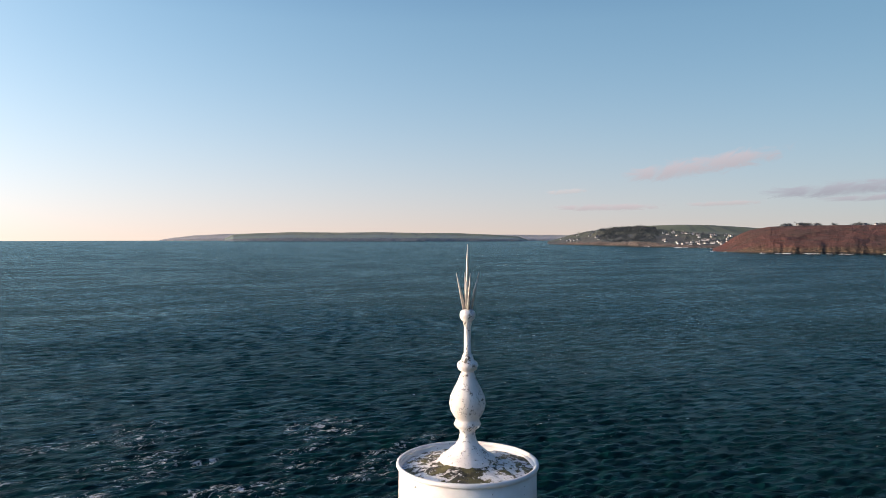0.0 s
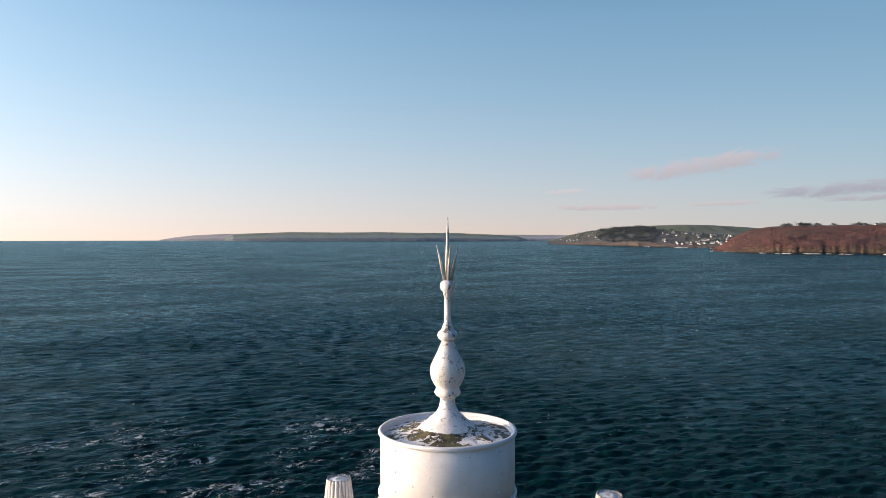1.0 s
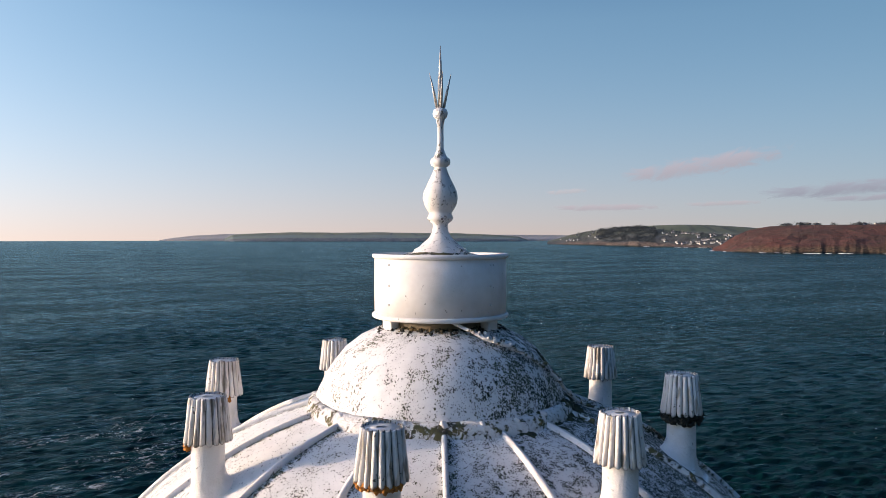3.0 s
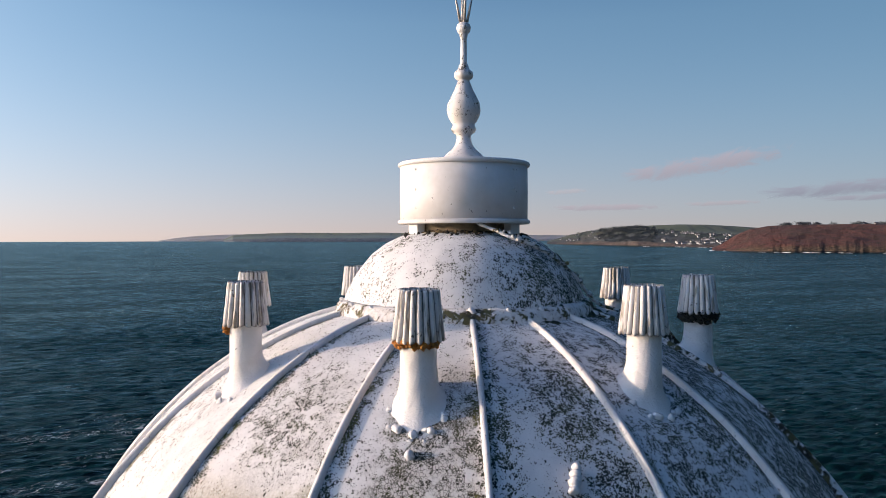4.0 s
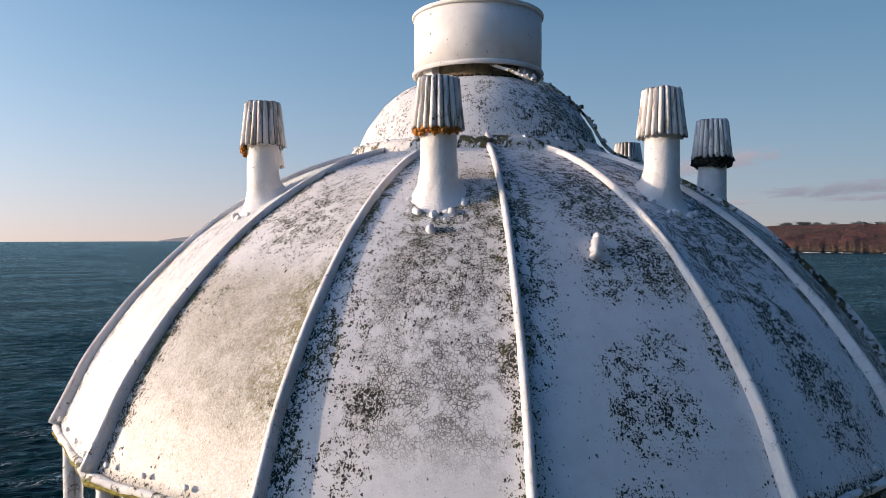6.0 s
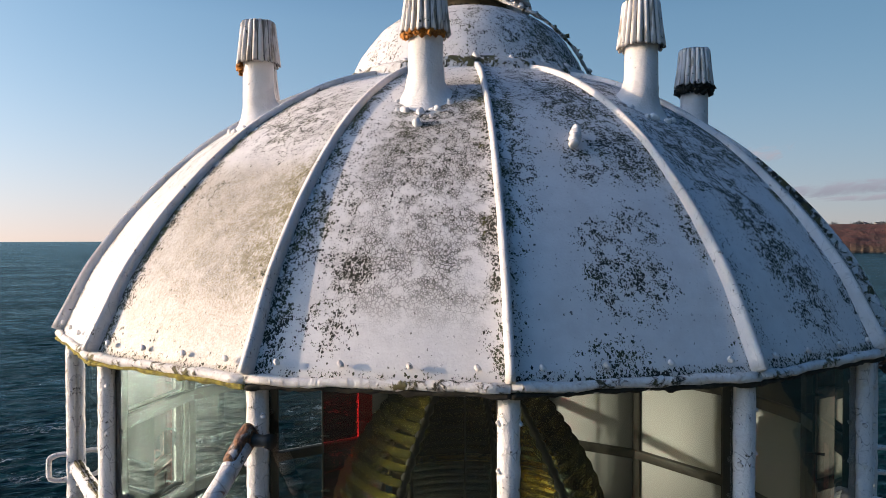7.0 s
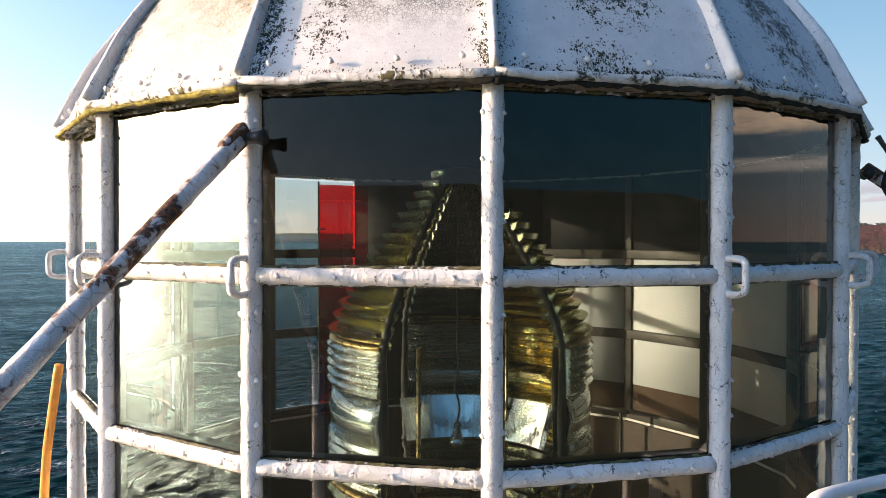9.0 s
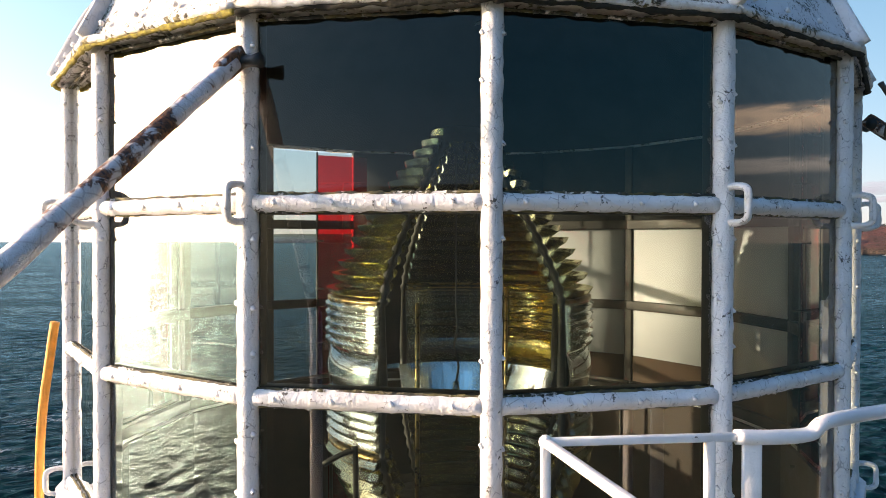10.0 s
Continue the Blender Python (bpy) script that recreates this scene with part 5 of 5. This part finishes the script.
for a in (-226, -200, -172, -146, -120):
    part("post", tube(bmesh.new(), [on_ring(1.60, a, 28.2), on_ring(1.60, a, 29.33)], 0.012, 8), M_IRON, inrail)
crank = thing("crank_handle", "black iron crank handle in front of the lens", "crank", at=(-0.414, -1.2, 28.2))
part("rod", tube(bmesh.new(), bent([(0, 0, 0), (0, 0, 0.8), (0.0, 0, 1.29), (-0.012, 0, 1.318), (-0.05, 0, 1.308), (-0.12, 0.0, 1.27)], 5), 0.011, 8), M_IRON, crank)
globe = thing("gallery_lamp", "small white globe lamp on a post on the gallery", "lamp", at=(-1.36, 2.86, 28.1))
part("post", tube(bmesh.new(), [(0, 0, 0), (0, 0, 0.27)], 0.018, 8), M_RAIL, globe)
part("globe", bead(bmesh.new(), (0, 0, 0.33), 0.07, 1.0, 0.0, 3), M_CLEAN, globe)

# ---- sea ----
def sea_sheet():
    """One sheet to the horizon, fine where the water is looked at, raised by a wind sea of many sine waves."""
    rings = 62.0 * 1.0042 ** np.arange(0, 760)
    rings = np.concatenate([[0.5, 20.0, 45.0], rings, rings[-1] * 1.0118 ** np.arange(1, 102)])
    rings[-1] = 4950
    bear = np.concatenate([np.arange(-38, 38, 0.19), np.arange(38, 240, 3.0), np.arange(240, 300, 0.6), np.arange(300, 322, 2.0)])
    r, a = np.meshgrid(rings, np.radians(bear), indexing="ij")
    x, y = r * np.sin(a), r * np.cos(a)
    rs = np.random.RandomState(12)
    z = np.zeros_like(x)
    cell = np.where(r < 1400, r * 0.0042, r * 0.012)
    for i in range(64):
        wl = 0.55 * (3.6 / 0.55) ** (i / 63.0)
        th = math.radians(-62.0) + rs.normal(0, 0.55)
        k = 2 * math.pi / wl
        amp = 0.0092 * wl ** 0.95
        ph = k * (x * math.cos(th) + y * math.sin(th)) + rs.uniform(0, 6.28)
        s = np.sin(ph)
        z += amp * (s + 0.28 * np.cos(2 * ph)) * np.clip(wl / (2.6 * cell) - 0.5, 0, 1)
    z *= 0.75 + 0.5 * np.sin(x * 0.031 + 1.3 * np.sin(y * 0.017)) * np.sin(y * 0.026 + 1.1 * np.sin(x * 0.012))
    nr, na = x.shape
    v = np.stack([x, y, z], -1).reshape(-1, 3)
    i, j = np.meshgrid(np.arange(nr - 1), np.arange(na), indexing="ij")
    j2 = (j + 1) % na
    f = np.stack([i * na + j, (i + 1) * na + j, (i + 1) * na + j2, i * na + j2], -1).reshape(-1, 4)[:, ::-1]
    me = bpy.data.meshes.new("sea")
    me.vertices.add(len(v))
    me.vertices.foreach_set("co", v.astype(np.float32).ravel())
    me.loops.add(f.size)
    me.loops.foreach_set("vertex_index", f.astype(np.int32).ravel())
    me.polygons.add(len(f))
    me.polygons.foreach_set("loop_start", np.arange(0, f.size, 4, dtype=np.int32))
    me.polygons.foreach_set("use_smooth", np.ones(len(f), dtype=bool))
    me.update()
    me.validate()
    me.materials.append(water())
    return me


sea = tagged(new("sea", sea_sheet()), "dark green-blue wind-ruffled sea with scattered foam", "sea", kind="structure")
sea.location = (0, 0, SEA)


# ---- coasts ----
def coast_height(az, d, s, top, rough, cliff):
    """Height over the sea at a bearing and depth, a share s of the way inland."""
    p = Vector((d * math.tan(radians(az)), d, 0))
    n = noise.fractal(p * 0.0075, 0.9, 2.0, 5)
    n2 = noise.fractal(p * 0.03 + Vector((7, 3, 0)), 0.9, 2.0, 4)
    low = max(0.0, s + 0.006 * n)
    up = cliff * min(1.0, low / 0.05) ** 0.8 + (1 - cliff) * (1 - (1 - min(1.0, s / 0.75)) ** 1.45)
    edge = min(1.0, s / 0.12) * (1 - 0.85 * min(1.0, max(0.0, s - 0.45) / 0.3))
    return max(0.3, top * up + rough * edge * (n2 * 0.35 + n * 0.9))


def coast(name, label, mat, bearings, shore, tops, inland, rough, cliff, n_az, n_s=26, wiggle=0.007):
    bm = bmesh.new()
    uv = bm.loops.layers.uv.new("uv")
    grid = []
    for i in range(n_az + 1):
        az = bearings[0] + (bearings[-1] - bearings[0]) * i / n_az
        sh = np.interp(az, bearings, shore)
        bay = sh * wiggle * noise.fractal(Vector((az * 1.3, 0, 7)), 0.9, 2.0, 5)
        tp = np.interp(az, bearings, tops)
        deep = np.interp(az, bearings, inland) if isinstance(inland, (list, tuple)) else inland
        row = []
        for j in range(n_s + 1):
            s = (j / n_s) ** 1.5
            d = (sh + s * deep + bay * max(0.0, 1 - s * 5)) / math.cos(radians(az))
            z = coast_height(az, sh + s * deep, s, tp, rough, cliff) if j else -3.0
            row.append((bm.verts.new((d * math.sin(radians(az)), -3.6 + d * math.cos(radians(az)), z)), (i / n_az, s)))
        grid.append(row)
    for a, b in zip(grid, grid[1:]):
        for j in range(n_s):
            q = (a[j], b[j], b[j + 1], a[j + 1])
            f = bm.faces.new([v for v, _ in q])
            for loop, (_, w) in zip(f.loops, q):
                loop[uv].uv = w
    ob = tagged(part(name, bm, mat), label, "coast", kind="structure")
    ob.location = (0, 0, SEA)
    return ob


HB, HS = (20.4, 21.0, 22, 23, 24.2, 26, 29, 32, 40, 52, 62, 72), (1290, 1240, 1190, 1160, 1130, 1100, 1075, 1050, 980, 760, 560, 330)
HT, HD = (1.5, 9, 26, 38, 44, 46.5, 47, 46, 44, 44, 44, 40), (150, 220, 300, 320, 320, 320, 320, 320, 320, 320, 320, 300)
# distance haze is put into these land colours: paler, bluer, flatter with range
M_FARHILL = hillside("hazed_fields", (0.15, 0.195, 0.195), (0.18, 0.22, 0.18), (0.15, 0.17, 0.19), (0.12, 0.155, 0.165), 0.004, 0.55, 0.10, 1.0)
M_HAZEHILL = hillside("hazed_hill", (0.33, 0.32, 0.325), (0.36, 0.35, 0.345), (0.33, 0.32, 0.325), (0.30, 0.29, 0.30), 0.004, 0.2, 0.10, 1.0)
M_VILLAGE = hillside("village_hill", (0.046, 0.056, 0.062), (0.070, 0.072, 0.066), (0.115, 0.085, 0.072), (0.036, 0.046, 0.056), 0.010, 0.30, 0.09)
M_RIDGE = hillside("hazed_ridge", (0.14, 0.165, 0.135), (0.19, 0.20, 0.145), (0.12, 0.14, 0.14), (0.115, 0.14, 0.135), 0.006, 0.5, 0.02, 1.0)
M_HEATH = hillside("heather_hill", (0.125, 0.043, 0.032), (0.080, 0.037, 0.028), (0.135, 0.088, 0.052), (0.030, 0.022, 0.013), 0.020, 0.0, 0.055, 9.0)

coast("coast_far_point", "pale hazy far headland tapering into the sea", M_HAZEHILL, (-21.4, -20.3, -19, -17, -15, -10, 2, 7, 9.5, 12), (4560, 4540, 4520, 4500, 4500, 4500, 4520, 4540, 4560, 4560), (3, 20, 33, 42, 46, 46, 40, 38, 36, 36), 300, 1.5, 0.3, 150, 26, 0.0012)
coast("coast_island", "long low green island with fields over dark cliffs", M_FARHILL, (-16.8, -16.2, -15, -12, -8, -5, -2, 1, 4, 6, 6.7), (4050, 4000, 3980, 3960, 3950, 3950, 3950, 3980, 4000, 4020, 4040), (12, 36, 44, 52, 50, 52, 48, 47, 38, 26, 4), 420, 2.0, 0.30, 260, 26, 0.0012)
coast("coast_village", "dark wooded headland with a village on its slope", M_VILLAGE, (8.2, 9, 10, 11.5, 13, 15, 17, 19, 21, 23, 26, 32), (2440, 2400, 2300, 2180, 2050, 1880, 1780, 1680, 1600, 1560, 1560, 1560), (4, 18, 33, 46, 53, 55, 46, 37, 32, 30, 30, 30), 560, 6.0, 0.10, 260, 40)
coast("coast_ridge", "green ridge of fields behind the village, paled by painted haze", M_RIDGE, (10.6, 12, 14, 16, 18, 20, 22, 24, 28), (2720, 2700, 2700, 2700, 2700, 2700, 2700, 2700, 2700), (20, 50, 64, 72, 76, 75, 68, 60, 56), 420, 2.0, 0.10, 200, 26, 0.001)
coast("coast_heath", "russet heather-covered headland over broken sea cliffs", M_HEATH, HB, HS, HT, HD, 8.0, 0.17, 620, 60, 0.006)


def ground_at(az, d, bearings, shore, tops, inland, rough, cliff):
    s = (d - np.interp(az, bearings, shore)) / inland
    z = coast_height(az, d, max(s, 0.001), np.interp(az, bearings, tops), rough, cliff)
    return Vector((d / math.cos(radians(az)) * math.sin(radians(az)), -3.6 + d, SEA + z))


VB, VS, VT = (8.2, 9, 10, 11.5, 13, 15, 17, 19, 21, 23, 26, 32), (2440, 2400, 2300, 2180, 2050, 1880, 1780, 1680, 1600, 1560, 1560, 1560), (4, 18, 33, 46, 53, 55, 46, 37, 32, 30, 30, 30)

# ---- houses ----
M_WALLS = plain("house_render", (0.46, 0.45, 0.44), 0.8, 0.0, 0.25, 0.2, 0.02)
M_SLATE = plain("slate_roof", (0.10, 0.095, 0.095), 0.7, 0.0, 0.2, 0.3, 0.02)
M_PANE = plain("dark_window", (0.03, 0.035, 0.04), 0.2, 0.0, 0.1, 1.0)


def house(w, d, h):
    ob = thing("house", "small white rendered house with a slate roof", "house", "houses of the village")
    part("wall", box(bmesh.new(), 0, 0, h / 2 - 2, w, d, h + 4), M_WALLS, ob, smooth=False)
    bm = bmesh.new()
    v = [bm.verts.new(c) for c in ((-w / 2 - 0.3, -d / 2 - 0.3, h), (w / 2 + 0.3, -d / 2 - 0.3, h), (w / 2 + 0.3, d / 2 + 0.3, h), (-w / 2 - 0.3, d / 2 + 0.3, h), (-w / 2, 0, h + d * 0.42), (w / 2, 0, h + d * 0.42))]
    for f in ((0, 1, 5, 4), (2, 3, 4, 5), (0, 4, 3), (1, 2, 5), (3, 2, 1, 0)):
        bm.faces.new([v[i] for i in f])
    part("roof", bm, M_SLATE, ob, smooth=False)
    part("chimney", box(bmesh.new(), w * 0.4, 0, h + d * 0.42, 0.8, 0.8, 1.6), M_WALLS, ob, smooth=False)
    for x in (-0.3, 0.0, 0.3):
        part("window", box(bmesh.new(), x * w, -d / 2 - 0.02, h * 0.6, 1.2, 0.12, 1.4), M_PANE, ob, smooth=False)
    return ob


kinds = [house(7, 5.0, 2.8), house(10, 5.5, 2.6), house(5.5, 5.0, 3.6)]
rng = random.Random(21)
spots = []
for i in range(66):
    az = rng.choice((rng.uniform(16.2, 20.8), rng.uniform(17.5, 21.8), rng.uniform(17.5, 21.8), rng.uniform(9.0, 12.2)))
    near = np.interp(az, VB, VS)
    deep = rng.uniform(30, 330) if az > 14 else rng.uniform(60, 300)
    spots.append(ground_at(az, near + deep, VB, VS, VT, 560, 6.0, 0.10))
for az, d in ((26.2, 1362), (26.8, 1368), (27.3, 1366), (30.2, 1330), (30.9, 1335), (21.3, 1640), (21.6, 1660)):
    spots.append(ground_at(az, d, HB, HS, HT, 320, 8.0, 0.17) if az > 22 else ground_at(az, d + 300, VB, VS, VT, 560, 6.0, 0.10))
for i, p in enumerate(spots):
    m = Matrix.Translation(p) @ pose(0, 0, 0, 0, 0, rng.uniform(-35, 35))
    if i < 3:
        kinds[i].matrix_basis = m
    else:
        copy_thing(kinds[rng.choice((0, 0, 1, 2))], m)

# ---- far woods: trunks and ragged crowns in one ----
m_leaf, lt = material("far_leaves")
lv = lt.nodes.new("ShaderNodeNewGeometry").outputs["Random Per Island"]
# the bluish lift of the leaf tones is painted haze
surface(lt, blend(lt, lv, rgb(0.030, 0.040, 0.047), rgb(0.058, 0.068, 0.070)), 0.9)


def woods(name, label, spots, rnd):
    verts, faces = [], []
    for p, size in spots:
        for k in range(26):
            c = p + Vector((rnd.gauss(0, 0.62), rnd.gauss(0, 0.5), 0.15 + abs(rnd.gauss(0.25, 0.30)))) * size
            r = size * rnd.uniform(0.10, 0.24)
            n = len(verts)
            for q in ((1, 0, -0.3), (-0.5, 0.87, -0.3), (-0.5, -0.87, -0.3), (rnd.uniform(-0.3, 0.3), rnd.uniform(-0.3, 0.3), 1.0)):
                verts.append((c.x + q[0] * r * rnd.uniform(0.6, 1.2), c.y + q[1] * r, c.z + q[2] * r))
            faces += [(n, n + 1, n + 3), (n + 1, n + 2, n + 3), (n + 2, n, n + 3), (n + 2, n + 1, n)]
        n = len(verts)
        r = size * 0.04
        verts += [(p.x - r, p.y, p.z - 1), (p.x + r, p.y, p.z - 1), (p.x, p.y + r, p.z - 1), (p.x, p.y, p.z + size * 0.7)]
        faces += [(n, n + 1, n + 3), (n + 1, n + 2, n + 3), (n + 2, n, n + 3)]
    me = bpy.data.meshes.new(name)
    me.from_pydata(verts, [], faces)
    me.materials.append(m_leaf)
    return tagged(new(name, me), label, "woods", kind="stuff")


rnd = random.Random(5)
spots = []
for i in range(560):
    az = rnd.choice((rnd.uniform(24.6, 33), rnd.uniform(25.2, 28), rnd.uniform(29.5, 33), rnd.uniform(33, 50)))
    if noise.noise(Vector((az * 1.6, 5, 1))) < rnd.uniform(-0.12, 0.30):
        continue
    near = np.interp(az, HB, HS)
    spots.append((ground_at(az, near + rnd.uniform(240, 300), HB, HS, HT, 320, 8.0, 0.17), rnd.uniform(2.5, 6)))
woods("hilltop_woods", "dark trees and hedges along the hilltop", spots, rnd)
spots = []
for i in range(560):
    az = rnd.choice((rnd.uniform(9.6, 21.5), rnd.uniform(12.2, 16.4), rnd.uniform(12.2, 16.4)))
    near = np.interp(az, VB, VS)
    spots.append((ground_at(az, near + rnd.uniform(30, 420), VB, VS, VT, 560, 6.0, 0.10), rnd.uniform(4, 8) if 12 < az < 16.6 else rnd.uniform(2.5, 5)))
woods("village_woods", "dark woods on the village headland", spots, rnd)

# surf along the near shore
bm = bmesh.new()
rnd = random.Random(9)
for i in range(150):
    az = rnd.choice((rnd.uniform(20.4, 33), rnd.uniform(33, 60), rnd.uniform(15, 21)))
    bs, ss = (HB, HS) if az > 20.4 else (VB, VS)
    sh = np.interp(az, bs, ss) * (1 + 0.007 * noise.fractal(Vector((az * 1.3, 0, 7)), 0.9, 2.0, 5))
    if noise.noise(Vector((az * 1.7, 2, 0))) < 0.08:
        continue
    d = sh - rnd.uniform(0, 9)
    x, y = d * math.tan(radians(az)), -3.6 + d
    w, h = rnd.uniform(2, 8), rnd.uniform(0.8, 2.4)
    bmesh.ops.create_icosphere(bm, subdivisions=1, radius=1.0, matrix=Matrix.LocRotScale((x, y, SEA + 0.05), Euler((0, 0, radians(-az + rnd.uniform(-20, 20)))), (w, h, 0.5)))
surf = tagged(part("surf", bm, plain("surf_foam", (0.72, 0.73, 0.73), 0.8, 0.0, 0.1, 0.5, 0.05)), "white surf breaking along the rocks", "surf", kind="stuff")

# ---- clouds, far off ----
def cloud(name, label, az0, az1, el0, el1, thick, cover, tone, seed):
    """A thin bank of cloud, ragged, fading to its edges."""
    dist = 4300.0
    m, t = material(name)
    c = coords(t, "UV", False)
    a = axes(t, c)
    n = noise_tex(t, stretch(t, c, 9.0, 2.4, seed), 1.0, 7.0, 0.66, 0.9)
    across = calc(t, 'ABSOLUTE', calc(t, 'SUBTRACT', a[1], 0.5))
    along = calc(t, 'MULTIPLY', step(t, a[0], 0.0, 0.35), step(t, a[0], 1.0, 0.7))
    body = calc(t, 'MULTIPLY', step(t, across, 0.5, 0.02), along)
    alpha = step(t, calc(t, 'ADD', calc(t, 'MULTIPLY', body, 0.50), calc(t, 'MULTIPLY', n, 0.95)), 0.66, 1.02, 0.0, cover)
    # no sunlight is taken: the lit tone, darker underneath, glows from the sheet
    e = t.nodes.new("ShaderNodeEmission")
    feed(t, e, {"Color": blend(t, step(t, a[1], 0.2, 0.8), rgb(*[k * 0.82 for k in tone]), rgb(*tone)), "Strength": 1.0})
    tr = t.nodes.new("ShaderNodeBsdfTransparent")
    mx = t.nodes.new("ShaderNodeMixShader")
    t.links.new(alpha, mx.inputs[0])
    t.links.new(tr.outputs[0], mx.inputs[1])
    t.links.new(e.outputs[0], mx.inputs[2])
    o = t.nodes.new("ShaderNodeOutputMaterial")
    t.links.new(mx.outputs[0], o.inputs["Surface"])
    bm = bmesh.new()
    uv = bm.loops.layers.uv.new("uv")
    grid = []
    for i in range(25):
        f = i / 24
        az = radians(az0 + (az1 - az0) * f)
        x, y = dist * math.sin(az), dist * math.cos(az)
        z = 34 + dist * math.tan(radians(el0 + (el1 - el0) * f))
        grid.append([(bm.verts.new((x * (1 + 0.01 * g), y * (1 + 0.01 * g), z + (g - 0.5) * thick)), (f, g)) for g in (0.0, 0.25, 0.5, 0.75, 1.0)])
    for p, q in zip(grid, grid[1:]):
        for k in range(4):
            w = (p[k], q[k], q[k + 1], p[k + 1])
            fc = bm.faces.new([v for v, _ in w])
            for loop, (_, u) in zip(fc.loops, w):
                loop[uv].uv = u
    ob = tagged(part("cloud", bm, m), label, "cloud", "clouds over the coast", kind="structure")
    ob.visible_shadow = False
    return ob


cloud("cloud_pink", "thin pinkish grey cloud", 10.8, 27.8, 4.05, 6.55, 205, 0.85, (0.275, 0.266, 0.328), 1.0)
cloud("cloud_bank", "flat grey bank of cloud", 19.5, 42.0, 2.75, 4.2, 150, 1.0, (0.205, 0.225, 0.295), 2.0)
cloud("cloud_bank_low", "thin grey underside of the cloud bank", 24.0, 42.0, 2.45, 3.1, 70, 0.9, (0.225, 0.235, 0.30), 2.6)
cloud("cloud_streak", "faint grey streak of cloud", 6.5, 18.5, 2.2, 2.35, 75, 0.85, (0.29, 0.275, 0.33), 3.0)
cloud("cloud_streak_b", "faint grey streak of cloud", 17.0, 25.0, 2.35, 2.6, 55, 0.75, (0.29, 0.28, 0.33), 4.0)
cloud("cloud_wisp", "faint grey wisp of cloud", 7.2, 12.0, 3.35, 3.7, 60, 0.6, (0.33, 0.32, 0.37), 7.0)

cloud("cloud_glow", "long bank of sunlit cloud", 58.0, 112.0, 8.2, 9.0, 330, 0.8, (0.72, 0.56, 0.46), 5.0)
cloud("cloud_low", "low grey streaks of cloud", 55.0, 115.0, 5.0, 5.6, 180, 0.6, (0.42, 0.40, 0.42), 6.0)

# ---- the land behind, on which the tower stands ----
bm = bmesh.new()
grid = []
for i in range(61):
    row = []
    for j in range(61):
        y = 16 - 420 * (j / 60) ** 1.3
        edge = -40 - 0.75 * max(0.0, -y - 18)
        x = edge + (340 - edge) * (i / 60) ** 1.2
        inland = min((x - edge - 4) / 14, (15 - y) / 12, (339 - x) / 30)
        z = -3 + 6.0 * max(0.0, min(1.0, inland)) + 46 * max(0.0, min(1.0, (-y - 70) / 260)) ** 1.3 * max(0.0, min(1.0, (x - edge) / 60)) + 1.1 * noise.fractal(Vector((x * 0.05, y * 0.05, 0)), 0.9, 2.0, 4)
        if abs(x) < 5 and abs(y) < 5:
            z = 2.4
        row.append(bm.verts.new((x, y, z)))
    grid.append(row)
for a, b in zip(grid, grid[1:]):
    for j in range(60):
        bm.faces.new((a[j], b[j], b[j + 1], a[j + 1]))
land = tagged(part("ground", bm, hillside("headland_turf", (0.05, 0.06, 0.025), (0.08, 0.075, 0.035), (0.2, 0.17, 0.13), (0.04, 0.045, 0.022), 0.08, 0.0, 0.0, 0.12)), "rough grassy point that carries the tower", "ground", kind="structure")
land.location = (0, 0, SEA)
